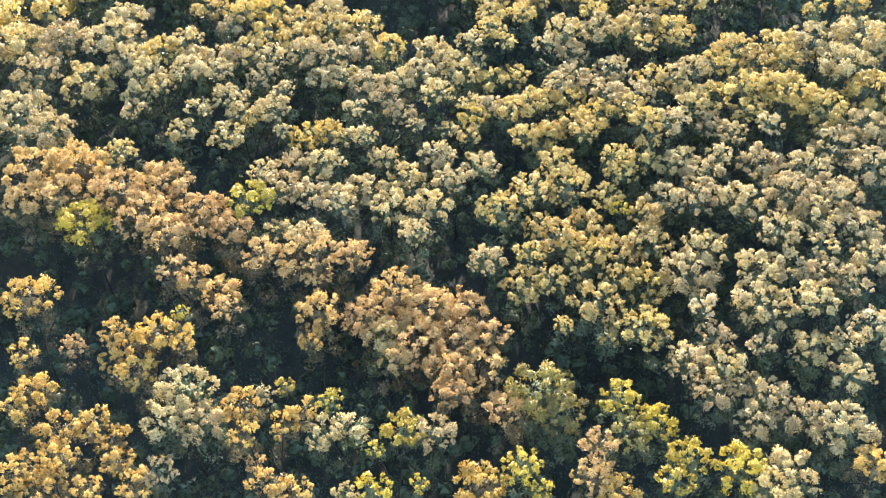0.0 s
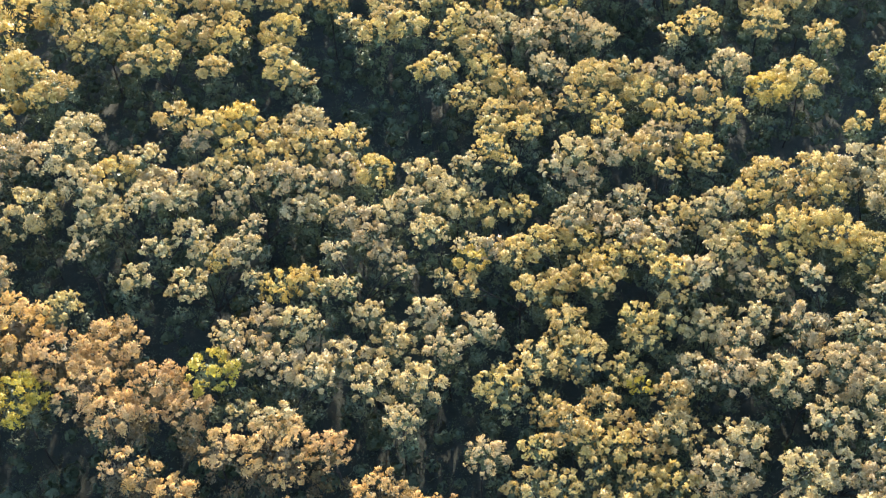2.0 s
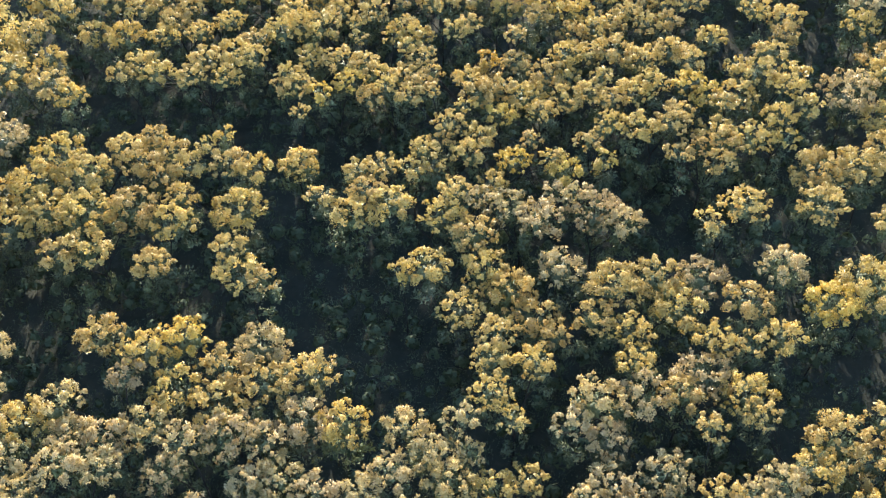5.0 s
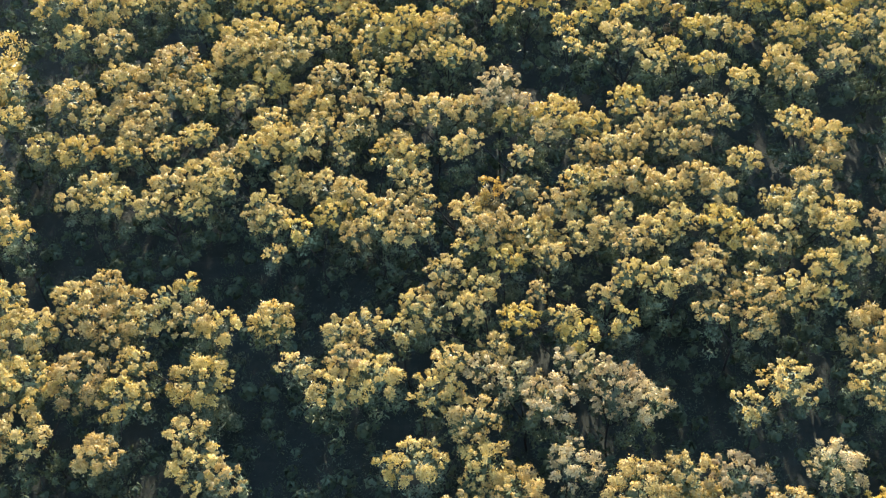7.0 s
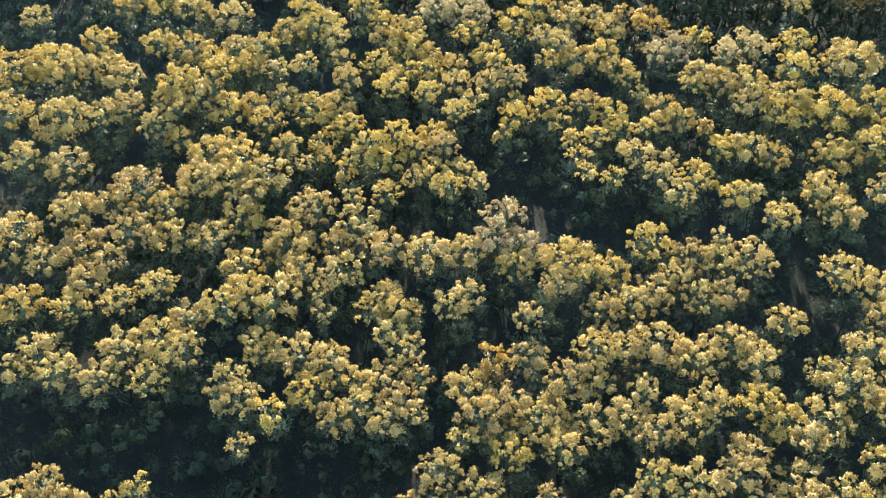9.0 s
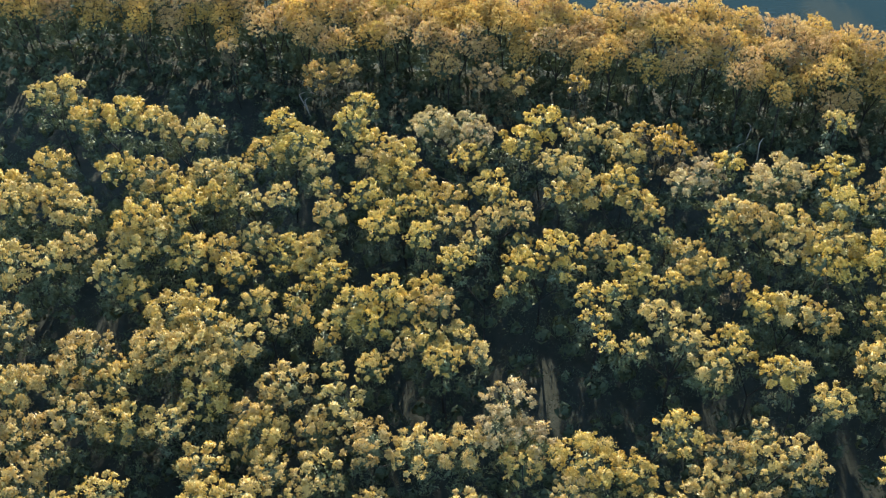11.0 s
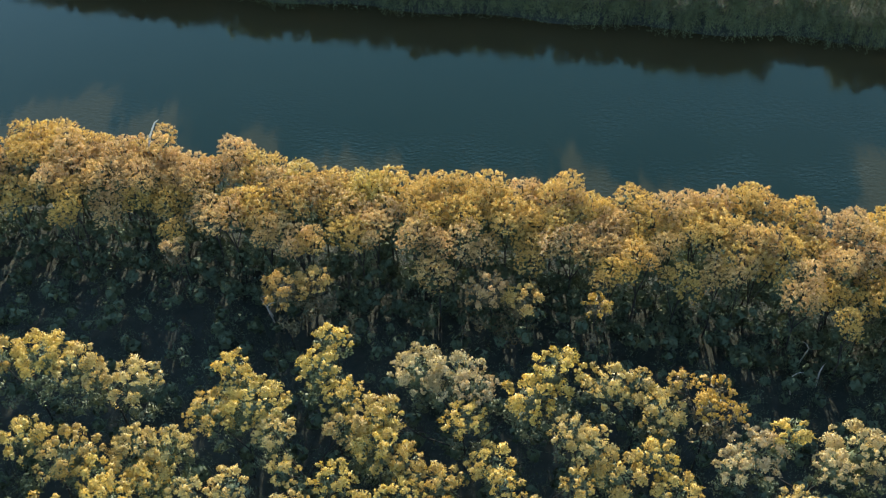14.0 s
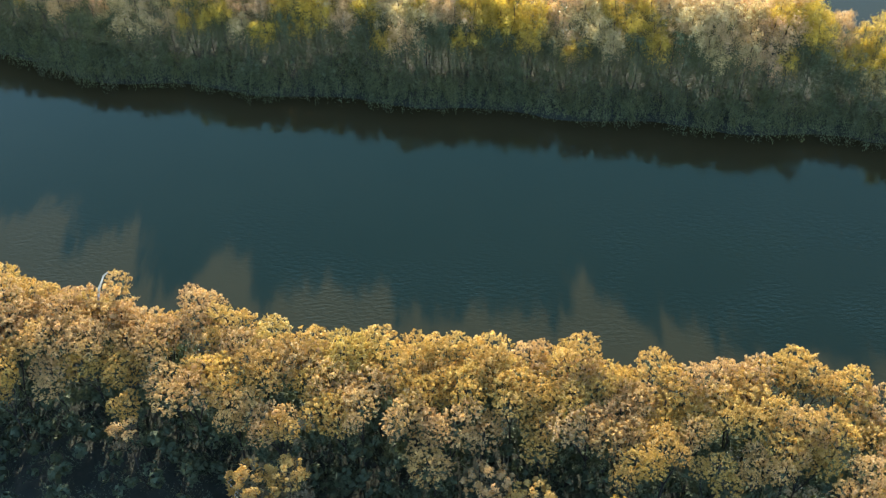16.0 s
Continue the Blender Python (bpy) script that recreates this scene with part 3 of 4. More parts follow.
STANDS.append(("olive", [
    (35.0, 150.4, 2.5), (-17.4, 150.7, 1.6), (-7.4, 151.2, 1.9), (8.2, 151.3, 1.3), (10.2, 151.3, 1.3), (-4.2, 151.7, 1.7), (12.4, 152.8, 1.7), (15.7, 153.3, 1.3), (-29.6, 153.6, 2.0),
    (17.8, 153.9, 1.8), (28.4, 153.9, 1.5), (-19.7, 154.2, 2.0), (6.8, 154.3, 1.5), (-38.6, 154.3, 2.9), (-34.6, 154.6, 1.9), (3.2, 154.8, 1.8), (11.8, 154.9, 1.9), (-13.9, 155.0, 1.5), (-44.3, 155.2, 2.7),
    (31.5, 155.4, 2.8), (-28.1, 155.7, 1.9), (-23.4, 155.8, 2.2), (16.4, 155.9, 1.8), (24.2, 155.9, 1.7), (36.4, 156.2, 2.9), (-33.0, 156.2, 1.9), (-21.3, 156.3, 1.6), (-0.6, 156.4, 1.5), (6.1, 156.4, 2.1),
]))
STANDS.append(("olive", [
    (9.5, 156.4, 1.8), (-13.3, 156.9, 2.0), (-4.8, 156.9, 1.6), (3.0, 156.9, 1.3), (-29.5, 157.1, 1.6), (28.2, 157.1, 2.6), (-26.7, 157.4, 2.1), (-18.6, 157.9, 1.8), (-25.2, 158.5, 1.4), (19.6, 158.6, 1.3),
    (24.8, 158.6, 2.1), (0.7, 159.1, 1.6), (22.4, 159.2, 2.2), (3.1, 160.0, 1.6), (-34.1, 160.2, 2.2), (-12.8, 160.2, 1.7), (20.5, 160.3, 1.9), (14.1, 160.6, 1.3), (-24.9, 160.8, 1.9), (-7.2, 160.8, 1.4),
    (29.6, 160.9, 2.1), (-19.6, 161.4, 1.5), (-5.0, 161.4, 1.6), (-39.4, 161.5, 2.7), (-17.0, 162.0, 1.6), (1.6, 162.0, 1.4), (6.4, 162.0, 1.4), (35.2, 162.5, 3.0), (-36.6, 162.5, 2.0), (-26.1, 162.6, 1.6),
]))
STANDS.append(("olive", [
    (-46.0, 162.6, 3.1), (-22.5, 162.6, 1.9), (-9.9, 162.6, 1.9), (-2.8, 162.6, 1.9), (9.2, 163.2, 2.1), (-42.2, 163.5, 3.1), (-5.1, 164.1, 1.6), (-28.4, 164.4, 2.4), (11.9, 164.4, 1.7), (-23.9, 165.0, 2.4),
    (-21.6, 165.0, 1.9), (-7.0, 165.0, 2.3), (7.5, 165.0, 1.9), (30.7, 165.6, 2.2), (-31.9, 165.6, 2.0), (-38.2, 166.3, 2.1), (-9.6, 166.9, 1.7), (-1.1, 167.5, 1.8), (12.8, 168.8, 2.2), (3.6, 169.5, 2.2),
    (-10.0, 169.5, 1.9), (9.3, 170.8, 2.2), (-25.5, 170.9, 2.3), (11.6, 171.2, 1.1), (-28.3, 171.3, 1.5), (5.5, 171.5, 2.2), (-11.9, 171.6, 1.9), (-18.1, 171.6, 1.6), (-30.2, 172.3, 2.1), (-32.9, 173.0, 2.4),
]))
STANDS.append(("olive", [
    (-36.3, 173.0, 2.2), (-41.6, 175.6, 1.7), (-40.0, 177.1, 2.1),
]))
STANDS.append(("cream", [
    (18.7, 35.5, 1.6), (20.1, 37.2, 2.2), (-3.5, 40.1, 1.6), (-9.4, 40.5, 1.4), (-11.4, 40.5, 1.6), (-20.1, 41.0, 2.0), (-22.3, 41.3, 2.1), (16.1, 43.6, 1.7), (-21.6, 43.7, 2.5), (14.8, 46.6, 1.9),
    (-7.6, 49.4, 1.9), (28.3, 54.2, 1.8), (21.1, 54.8, 2.1), (16.2, 55.8, 2.5), (30.7, 60.3, 2.2), (27.3, 61.0, 2.2), (21.2, 63.1, 2.2), (25.5, 63.7, 2.4), (29.3, 64.0, 2.4), (-40.4, 73.0, 2.8),
    (-44.1, 76.4, 3.4), (-33.1, 76.6, 1.5), (34.5, 81.5, 3.0), (-38.9, 81.5, 3.0), (32.8, 86.1, 3.1), (37.4, 86.9, 3.2), (-37.7, 88.1, 3.1), (-43.0, 88.3, 3.1), (-47.8, 88.4, 3.2), (16.1, 90.1, 2.5),
]))
STANDS.append(("cream", [
    (-37.6, 91.9, 2.4), (-16.4, 92.7, 2.4), (17.4, 99.6, 2.4), (23.6, 100.2, 2.2), (6.2, 100.4, 2.2), (-44.4, 116.8, 3.0), (34.4, 122.6, 3.0), (3.2, 138.2, 2.2), (0.9, 138.6, 1.7), (1.9, 140.9, 2.2),
    (23.4, 163.5, 1.6), (16.9, 163.8, 1.6), (18.6, 165.0, 2.3), (25.7, 165.0, 2.7), (-0.2, 170.2, 1.7), (-2.5, 171.2, 1.7), (-1.1, 172.2, 1.5), (-4.5, 172.2, 2.4),
]))
STANDS.append(("tan", [
    (7.1, 36.7, 1.7), (-15.8, 38.0, 0.9), (7.6, 38.9, 1.5), (1.2, 42.6, 1.6), (-2.4, 43.6, 1.7), (-2.9, 45.9, 2.1), (-0.4, 46.4, 2.1), (-6.7, 47.2, 1.5), (-31.3, 48.4, 1.2), (-2.3, 48.8, 2.5),
    (-5.0, 48.8, 2.5), (0.5, 49.3, 1.5), (-8.8, 51.3, 2.4), (-20.0, 51.4, 1.3), (-1.7, 51.6, 2.2), (-4.3, 51.6, 2.5), (-13.0, 51.6, 2.0), (-7.0, 53.3, 2.6), (-21.0, 53.8, 1.9), (-23.4, 55.3, 1.6),
    (-25.4, 56.2, 1.5), (-10.7, 57.0, 1.8), (-14.2, 57.0, 3.0), (-17.9, 57.1, 1.9), (-26.6, 60.1, 2.2), (-21.0, 60.3, 1.9), (-24.0, 62.4, 2.8), (-29.1, 62.5, 2.7), (-39.8, 64.0, 2.2), (-37.0, 64.7, 2.3),
]))
STANDS.append(("tan", [
    (-31.7, 65.3, 3.0), (-28.5, 66.7, 3.0), (-39.9, 67.6, 3.1), (-36.6, 68.7, 3.1),
]))
STANDS.append(("gold", [
    (-29.7, 35.4, 1.9), (8.7, 35.7, 1.7), (-26.9, 35.8, 1.3), (-23.7, 35.9, 1.5), (-12.8, 35.9, 1.4), (-14.8, 36.3, 1.5), (-31.9, 36.9, 1.7), (25.7, 37.6, 1.6), (-29.5, 38.0, 1.7), (-25.4, 38.0, 1.3),
    (-16.9, 39.9, 1.3), (-26.3, 40.1, 1.5), (-30.4, 40.6, 1.9), (-14.3, 41.3, 1.4), (-28.0, 41.3, 1.5), (-13.0, 42.2, 1.2), (-17.5, 42.5, 1.8), (-34.0, 42.5, 1.4), (-33.3, 44.2, 1.8), (-25.8, 45.8, 1.8),
    (-27.8, 47.3, 1.5), (-34.9, 47.4, 1.4), (-22.7, 48.4, 1.4), (-13.1, 48.9, 1.4), (-25.0, 48.9, 1.8), (-28.1, 49.2, 1.4), (-36.0, 53.0, 2.4),
]))
STANDS.append(("yellow", [
    (-7.5, 35.7, 1.5), (3.7, 35.7, 1.0), (-4.5, 35.9, 0.8), (12.4, 36.3, 1.4), (2.4, 37.4, 1.6), (16.9, 37.6, 2.1), (13.6, 38.0, 1.7), (-7.6, 38.9, 0.8), (-5.7, 40.3, 1.7), (11.7, 41.2, 1.7),
    (-11.1, 42.9, 1.1), (9.5, 43.1, 1.7), (-14.7, 44.7, 0.9), (-23.3, 50.5, 0.8), (-33.9, 61.5, 2.5), (11.2, 62.7, 1.1), (-19.8, 63.5, 2.2),
]))
STANDS.append(("honey", [
    (-16.1, 72.6, 1.9), (-14.2, 72.6, 1.8), (-0.9, 74.8, 1.6), (-21.5, 75.0, 1.1), (-22.5, 93.4, 2.3), (26.6, 96.5, 2.4), (-6.3, 100.2, 1.2), (7.4, 111.7, 1.8), (10.8, 112.7, 1.5), (3.0, 113.1, 1.8),
    (-22.9, 116.0, 1.1), (2.0, 119.0, 1.7), (21.0, 121.5, 1.8), (-38.4, 121.7, 1.8), (-14.8, 121.9, 1.5), (19.6, 123.0, 2.0), (-12.2, 124.0, 1.9), (-35.8, 131.9, 2.2),
    (10.1, 135.9, 2.0), (6.9, 136.2, 2.6), (13.6, 138.9, 2.2), (-19.9, 141.7, 2.3), (21.3, 143.8, 1.7), (-2.8, 144.4, 1.6), (18.5, 146.8, 1.9), (-11.8, 147.4, 1.4), (-21.0, 148.4, 2.2), (25.4, 149.1, 1.8),
]))
STANDS.append(("honey", [
    (-13.6, 149.3, 1.1), (21.5, 150.4, 1.8), (-14.3, 151.7, 1.5), (1.9, 152.3, 1.1), (14.7, 152.3, 1.1), (-12.1, 153.7, 1.9), (-2.2, 154.3, 1.6), (26.9, 154.9, 2.0), (-15.8, 156.3, 2.4), (-8.3, 158.5, 1.8),
    (-28.4, 159.0, 2.3), (13.0, 162.0, 1.9), (0.7, 164.1, 1.9), (-7.6, 167.5, 2.3), (-19.3, 168.2, 2.2), (-16.1, 168.5, 2.6), (-11.2, 174.4, 1.7),
]))
STANDS.append(("green", [
    (10.0, 40.3, 1.8), (5.5, 42.2, 2.0), (4.0, 44.1, 2.7), (9.2, 48.7, 1.1), (14.6, 157.2, 1.0),
]))
STANDS.append(("amber", [
    (-0.4, 36.3, 2.1), (0.8, 126.7, 1.5), (19.9, 152.4, 1.1), (17.7, 167.8, 1.0), (15.9, 168.2, 1.3), (16.6, 170.1, 1.5), (14.4, 170.8, 1.1),
]))
STANDS.append(("olive", [
    (16.5, 51.2, 1.4), (25.1, 54.3, 1.5), (5.1, 54.3, 1.6), (26.5, 55.3, 1.7), (26.9, 57.7, 1.4), (7.2, 57.7, 1.5), (-5.7, 59.0, 1.6), (-14.5, 59.0, 1.7), (-17.2, 60.2, 1.4), (14.0, 68.5, 1.5),
    (17.3, 68.6, 1.6), (11.6, 68.6, 1.7), (-3.5, 68.8, 1.4), (20.6, 68.9, 1.5), (-8.9, 69.6, 1.6), (-32.7, 69.8, 1.7), (14.5, 70.8, 1.4), (-1.3, 72.3, 1.5), (6.0, 72.8, 1.6), (2.5, 75.8, 1.7),
    (-26.9, 76.4, 1.4), (-1.2, 76.4, 1.5), (11.3, 90.6, 1.6), (4.0, 90.7, 1.7), (33.5, 90.9, 1.4), (19.9, 92.7, 1.5), (-26.6, 100.9, 1.6), (-20.4, 102.5, 1.7), (4.6, 105.7, 1.4), (8.2, 108.4, 1.5),
]))
STANDS.append(("olive", [
    (-25.5, 108.5, 1.6), (-9.8, 108.7, 1.7), (6.4, 109.3, 1.4), (-15.8, 113.6, 1.5), (-5.0, 114.0, 1.6), (29.7, 119.8, 1.7), (11.6, 124.0, 1.4), (24.5, 126.2, 1.5), (-16.6, 128.5, 1.6), (-22.2, 130.6, 1.7),
    (3.5, 130.6, 1.4), (-7.6, 132.7, 1.5), (-16.6, 140.5, 1.6), (24.4, 141.1, 1.7), (22.2, 143.7, 1.4), (-22.3, 151.3, 1.5), (-27.4, 152.0, 1.6), (-2.3, 159.1, 1.7), (-13.5, 163.2, 1.4), (21.1, 166.1, 1.5),
    (6.2, 166.1, 1.6), (-14.4, 166.1, 1.7), (-6.8, 167.6, 1.4), (31.9, 171.5, 1.5),
]))
BANK_FRONT = [
    (-41.6, 199.3), (-38.3, 198.6), (-35.2, 197.5), (-31.0, 196.7), (-29.4, 195.6), (-25.6, 194.6), (-22.0, 196.4), (-19.4, 194.5), (-15.8, 193.4), (-13.1, 192.5), (-10.1, 191.6), (-7.1, 191.1), (-4.6, 191.3),
    (-2.5, 191.4), (0.4, 190.2), (2.2, 189.7), (6.9, 189.6), (9.3, 189.1), (12.2, 189.1), (14.2, 187.9), (17.7, 188.2), (19.0, 188.7), (22.0, 189.9), (23.9, 189.4), (26.4, 188.2), (28.0, 186.7), (30.8, 186.1), (33.5, 186.6),
]

WORDS = {
    "olive": "olive-green woodland tree with pale tufted crown",
    "straw": "straw-gold woodland tree with tufted autumn crown",
    "cream": "woodland tree with a pale cream tufted crown",
    "honey": "woodland tree with honey-yellow tufted crown",
    "tan": "autumn woodland tree with tan brown leaves",
    "gold": "autumn woodland tree with golden ochre tufts",
    "yellow": "woodland tree with a bright yellow-green crown",
    "green": "darker green woodland tree with drooping foliage",
    "amber": "small autumn tree with amber orange leaves",
}
pick = random.Random(11)
stood = []
for leaf in WORDS:
    spots = sorted((p for name, more in STANDS if name == leaf for p in more), key=lambda p: p[1])
    left = [(x, y, r, 11.9 + 0.35 * (r - 2.0) + 0.9 * noise.noise((x * 0.11, y * 0.11, 2.0)) + pick.uniform(-0.45, 0.45)) for x, y, r in spots]
    stood += left
    while left:
        first = left.pop(0)
        lobes = [first]
        for other in sorted(left, key=lambda p: math.hypot(p[0] - first[0], p[1] - first[1]))[:4]:
            if math.hypot(other[0] - first[0], other[1] - first[1]) < 5.8:
                lobes.append(other)
                left.remove(other)
        kind = "straw" if leaf == "olive" and noise.noise((first[0] * 0.07, first[1] * 0.07, 4.0)) > (-0.45 if first[1] > 88 else -0.12 if first[1] > 60 else 0.2) else leaf
        if kind == "straw" and first[1] > 146 and noise.noise((first[0] * 0.1, first[1] * 0.1, 6.0)) > -0.1:
            kind = "honey"
        words = WORDS[kind] if len(lobes) < 4 else WORDS[kind].replace("tree", "tree of broad shape")
        tree(pick, "tree", kind, lobes, words, "woodland trees")


# ---- trees along the river ----
BANK_WORDS = {
    "tan": "tan-leaved tree leaning over the river bank",
    "gold": "golden brown autumn tree on the river bank",
    "honey": "honey-yellow autumn tree on the river bank",
    "amber": "amber-leaved bushy tree on the river bank",
    "yellow": "bright yellow tree on the river bank",
    "cream": "pale grey-leaved willow on the river bank",
    "olive": "olive-green willow trailing down to the water",
    "blush": "pale pinkish-leaved tree on the river bank",
    "lemon": "lemon-yellow willow on the river bank",
    "sallow": "willow in shade-toned grey-green trailing down to the water",
    "green": "green willow trailing down to the water",
}


def bank_tree(x, y, r, top, leaf):
    """A many-stemmed bank tree: three or four uneven heads round one foot."""
    heads = [(x, y, r * 0.72, top)]
    turn = pick.uniform(0, 6.28)
    for k in range(pick.choice((2, 3))):
        turn += pick.uniform(1.4, 2.6)
        out = r * pick.uniform(0.45, 0.75)
        heads.append((x + out * math.cos(turn), y + out * math.sin(turn), r * pick.uniform(0.42, 0.66), top - pick.uniform(0.1, 0.9)))
    tree(pick, "bank_tree", leaf, heads, BANK_WORDS[leaf], "trees along the near bank", "bank")


for n, (x, y) in enumerate(BANK_FRONT):
    bank_tree(x, y, pick.uniform(2.1, 2.6), 11.6 + pick.uniform(-0.4, 0.3), "honey" if n in (8, 10) else pick.choice(["tan", "gold", "gold"]))
for row, (back, top, gap) in enumerate(((3.0, 12.0, 2.7), (5.4, 12.0, 2.8), (7.8, 11.7, 3.0), (9.9, 10.6, 3.6))):
    x = -62.0 + row * 1.3
    while x < 54:
        xx = x + pick.uniform(-0.9, 0.9)
        x += gap
        if row == 3 and pick.random() < (0.8 if xx < -14 else 0.5):
            continue
        leaf = pick.choice(["tan", "gold"])
        if -15 < xx < -4 and row < 1 and pick.random() < 0.4:
            leaf = "honey"
        bank_tree(xx, near_shore(xx) - back + pick.uniform(-1.0, 1.0), pick.uniform(1.9, 2.7) - 0.15 * row, top + pick.uniform(-1.3, 0.5), leaf)

for leaf, x, y, r, top in (("gold", -15.9, 180.9, 2.3, 10.4), ("gold", -13.6, 181.9, 1.7, 10.0), ("amber", 9.1, 178.6, 1.3, 10.6), ("tan", -25.7, 185.4, 1.2, 10.2), ("tan", 0.5, 181.4, 2.1, 9.8), ("gold", 3.4, 180.4, 1.8, 9.6)):
    tree(pick, "bank_tree", leaf, [(x, y, r, top)], BANK_WORDS[leaf], "trees along the near bank")

# low places in the far row let the sun through to the water: middle, half width, and y that the light reaches
SUNNY = ((-47.0, 3.0, 218.2), (-41.6, 2.2, 220.6), (-35.2, 2.9, 216.2), (-24.2, 1.1, 212.6), (-14.2, 0.8, 208.2), (-11.0, 1.6, 204.4), (-8.7, 0.8, 206.4),
         (9.2, 1.4, 209.4), (13.0, 1.9, 203.8), (18.0, 2.0, 203.2), (39.5, 2.6, 209.5), (43.0, 2.0, 206.0))
SLOPE = math.tan(radians(SUN_UP))
YELLOW = ((-33, -29), (-23.5, -15), (-2, 6), (14.5, 19), (32.5, 43))


def far_top(x, y, wanted):
    """The height of a tree on the far bank, kept down where the sun passes over it to the water."""
    for middle, half, reach in SUNNY:
        if abs(x + 1.0 - middle) < half + 0.5:
            wanted = min(wanted, (y - reach + 1.5) * SLOPE + 0.5)
    return wanted


for row, (back, top, gap) in enumerate(((1.2, 5.0, 2.3), (3.4, 9.2, 2.2), (5.6, 10.8, 2.0), (7.8, 11.6, 1.8), (10.2, 11.4, 1.9))):
    x = -66.0 + row * 1.1
    while x < 60:
        xx = x + pick.uniform(-0.6, 0.6)
        x += gap
        lemon = pick.random() < (0.8 if any(a < xx < b for a, b in YELLOW) else 0.1)
        # front rows take the grey-green that stands in for shade
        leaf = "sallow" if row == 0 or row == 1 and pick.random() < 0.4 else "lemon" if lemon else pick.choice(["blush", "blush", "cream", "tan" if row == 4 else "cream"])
        y = far_shore(xx) + back + pick.uniform(-0.5, 0.5)
        high = far_top(xx, y, top + pick.uniform(-1.1, 0.5))
        tree(pick, "willow", leaf, [(xx, y, pick.uniform(1.5, 2.0) if high < 9.5 and row else pick.uniform(2.0, 2.7), high)], BANK_WORDS[leaf].replace("leaning over", "beside"), "trees along the far bank", "willow")


# ---- the rest of the wood, beyond the counted trees ----
margin = []
for j in range(64):
    for side in range(41):
        x = -88 + side * 4.4 + pick.uniform(-2.1, 2.1)
        y = 14 + j * 3.4 + pick.uniform(-1.7, 1.7)
        if y > near_shore(x) - 27 and abs(x) < 60 or y > near_shore(x) - 4 or noise.noise((x * 0.06, y * 0.1, 7.0)) < -0.2:
            continue
        if min(math.hypot(x - p[0], (y - p[1])) for p in stood) < 4.0 or -38 < x < 36 and y > 36:
            continue
        if -47 < x < 45 and y > 40:
            kind = "straw" if noise.noise((x * 0.07, y * 0.07, 4.0)) > (-0.45 if y > 88 else 0.2) else "olive"
            tree(pick, "tree", kind, [(x, y, pick.uniform(1.7, 2.4), 11.6 + pick.uniform(-0.8, 0.5))], WORDS[kind], "woodland trees")
            continue
        margin.append((x, y, 10.9 + pick.uniform(-1.2, 0.8), pick.uniform(1.5, 2.3)))
heads = []
for x, y, z, r in margin:
    for k in range(8):
        t, out = k * 2.4 + x, r * math.sqrt(k / 8.0)
        heads.append((x + out * math.cos(t), y + out * math.sin(t), z - 0.28 * out * out + pick.uniform(-0.25, 0.25), pick.uniform(0.5, 0.85)))
    heads.append((x, y, z - 3.2, r * 0.8))
outer = leaf_puffs(np.random.default_rng(8), heads, 44, 0.32, 0.16, 1.0, 8, 0.5, 0.6, 0.9)
tagged(new("outer_wood", leaf_mesh("outer_wood", outer, LEAF["straw"])), "straw-coloured woodland crowns closing in on both sides", "woodland", kind="stuff")

# ---- undergrowth that fills the shade between the trunks ----
grow = np.random.default_rng(3)
heaps = []
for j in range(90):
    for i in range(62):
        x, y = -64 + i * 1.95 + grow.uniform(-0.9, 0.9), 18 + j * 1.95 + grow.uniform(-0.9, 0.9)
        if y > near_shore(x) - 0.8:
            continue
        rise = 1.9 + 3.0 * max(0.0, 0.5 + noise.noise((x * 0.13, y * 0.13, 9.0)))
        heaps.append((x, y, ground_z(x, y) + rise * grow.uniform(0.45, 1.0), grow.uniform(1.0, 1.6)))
# taller scrub rows added along the near shore to stop the low sun
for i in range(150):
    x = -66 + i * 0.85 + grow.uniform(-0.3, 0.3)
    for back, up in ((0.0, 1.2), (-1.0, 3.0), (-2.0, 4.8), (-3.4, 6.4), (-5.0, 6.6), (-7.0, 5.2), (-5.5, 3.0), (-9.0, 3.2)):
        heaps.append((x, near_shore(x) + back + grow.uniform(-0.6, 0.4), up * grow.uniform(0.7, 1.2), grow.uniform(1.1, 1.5)))
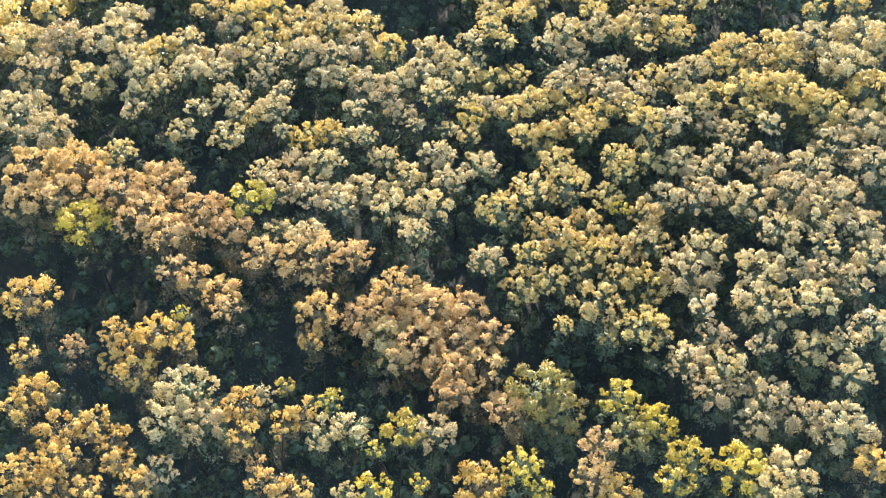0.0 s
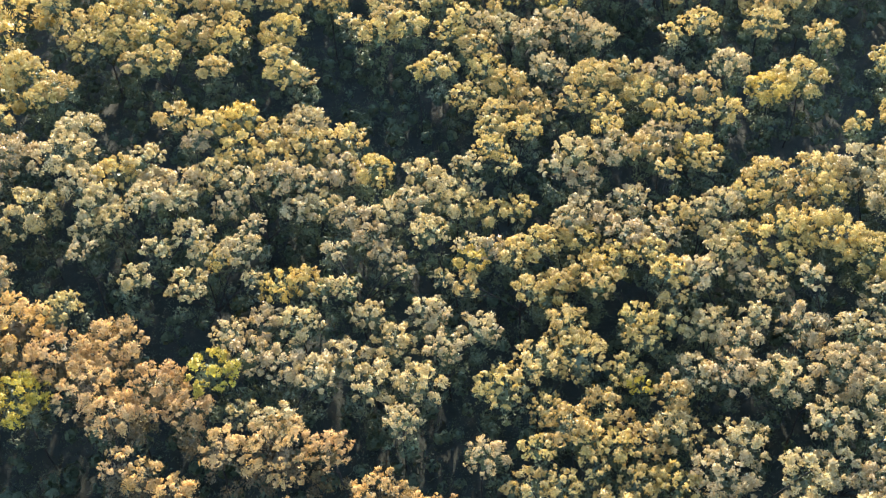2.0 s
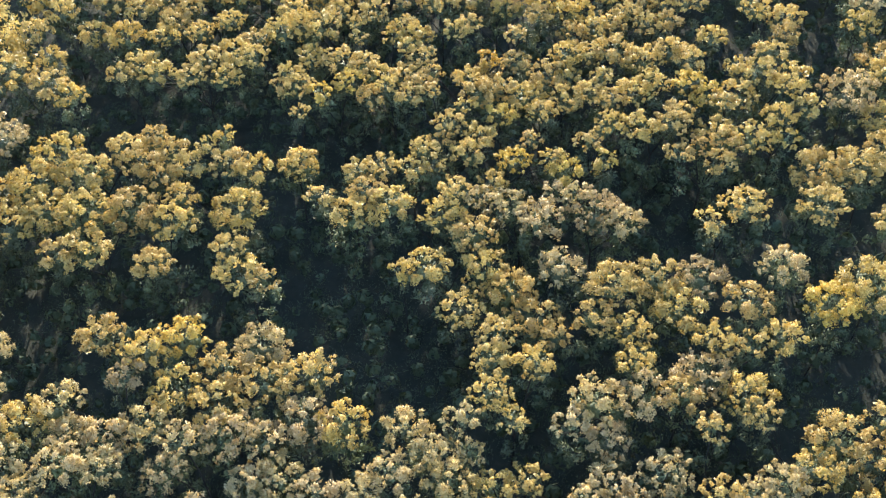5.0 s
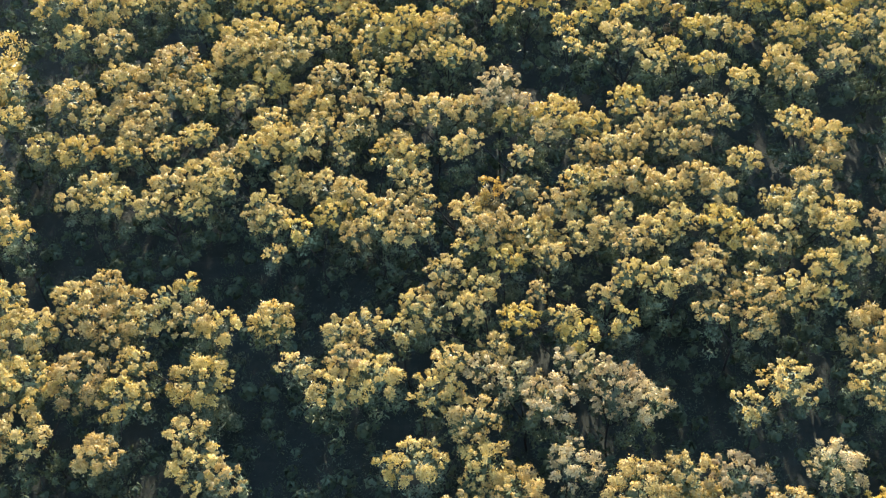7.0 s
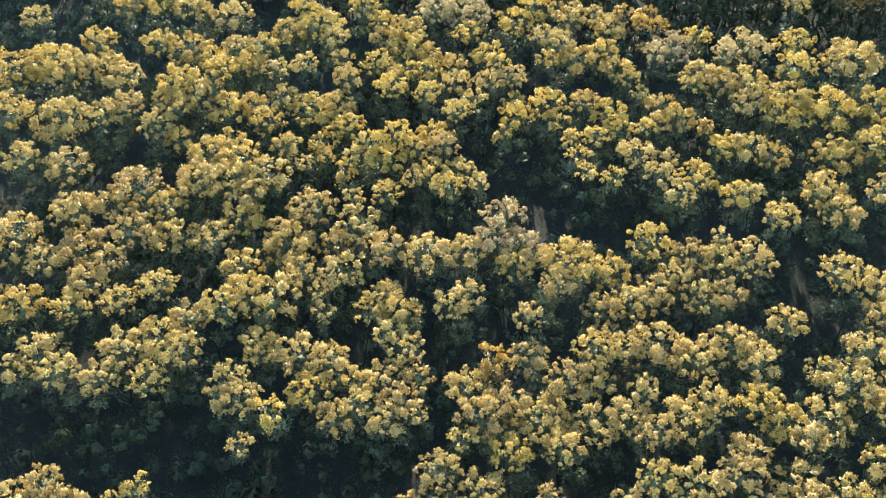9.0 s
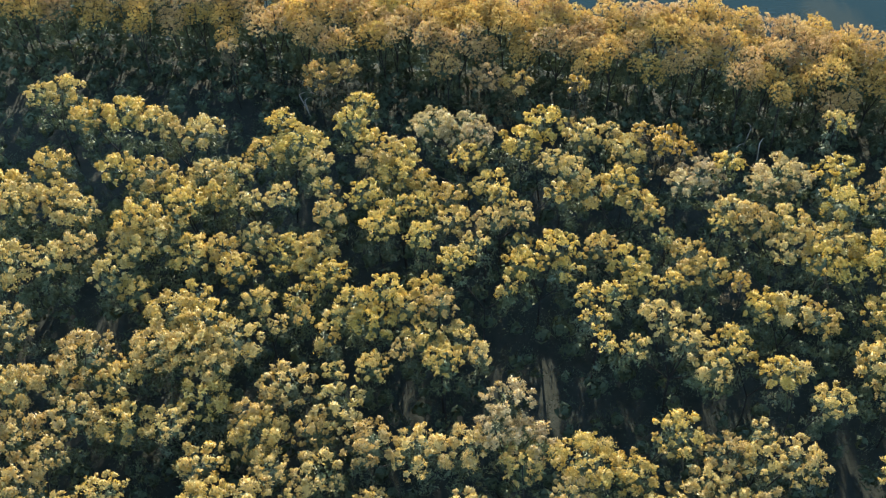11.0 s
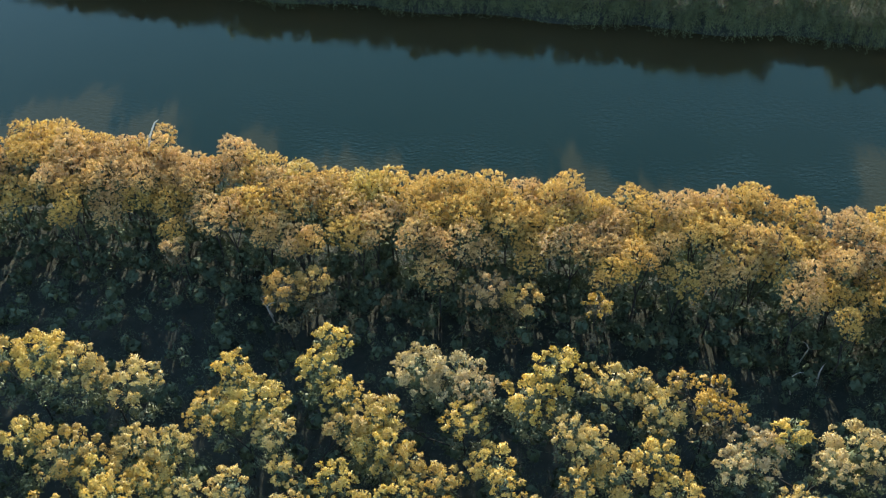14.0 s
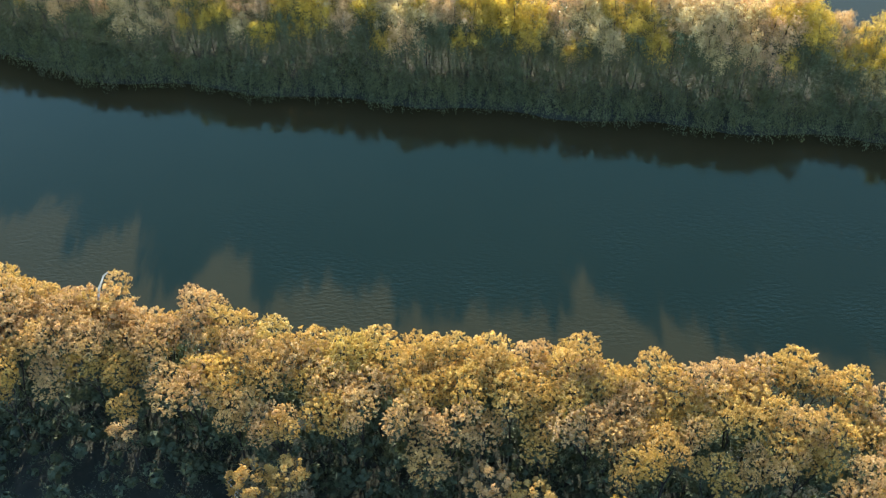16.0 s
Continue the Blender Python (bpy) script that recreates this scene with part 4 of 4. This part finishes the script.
tagged(new("undergrowth", leaf_mesh("undergrowth", leaf_puffs(grow, heaps, 56, 0.18, 0.075, 0.8, 11, 0.7, 0.42), LEAF["scrub"], False)), "dark green undergrowth and saplings in deep shade, with added screening rows", "undergrowth", kind="stuff")
# waterside fringe, in the same leaf colour toned for shade
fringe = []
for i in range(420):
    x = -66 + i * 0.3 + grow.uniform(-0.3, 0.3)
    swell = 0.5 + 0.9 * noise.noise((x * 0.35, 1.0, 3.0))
    # the tall rows at the back are added to keep sun off the water
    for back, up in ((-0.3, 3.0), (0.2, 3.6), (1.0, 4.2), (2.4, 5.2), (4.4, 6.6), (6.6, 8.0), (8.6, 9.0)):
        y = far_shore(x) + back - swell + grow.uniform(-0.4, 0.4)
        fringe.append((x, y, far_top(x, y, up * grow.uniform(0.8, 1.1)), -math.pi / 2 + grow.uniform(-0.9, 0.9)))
tagged(new("undergrowth", leaf_mesh("undergrowth", streamers(grow, fringe, 2.0, 34, 0.19, 0.065, 0.5), LEAF["sallow"])), "osier scrub in shade-toned grey-green trailing into the river", "undergrowth", kind="stuff")


# ---- bleached dead wood ----
def dead_branch(name, spots, thick, label):
    """A bent, tapering bare branch through the given places."""
    v, f = [], []
    for k in range(len(spots) - 1):
        a, b = 1 - k / len(spots), 1 - (k + 1) / len(spots)
        limb(v, f, spots[k], spots[k + 1], thick * a, thick * b, 6)
    return tagged(new(name, mesh_of(name, v, f, DEAD, True)), label, "dead branch")


dead_branch("bare_branch", [(-30.2, 196.4, 9.2), (-29.6, 196.8, 11.6), (-28.9, 197.0, 13.0), (-28.5, 197.1, 13.3)], 0.13, "bleached bare branch sticking out of a tan treetop")
for x, y, turn, reach in ((25.2, 176.3, 0.4, 1.3), (27.4, 177.1, 0.9, 1.1), (26.4, 179.3, 2.2, 0.9), (-18.3, 184.6, 0.1, 1.6), (-18.0, 183.7, 0.6, 0.9)):
    z = ground_z(x, y) + 2.6
    spots = [(x + reach * (k / 3 - 0.5) * math.cos(turn), y + reach * (k / 3 - 0.5) * math.sin(turn), z + 0.3 * math.sin(k * 1.05)) for k in range(4)]
    dead_branch("fallen_branch", [(x, y, z - 2.7), *spots], 0.07, "pale dead branch caught in the dark undergrowth")
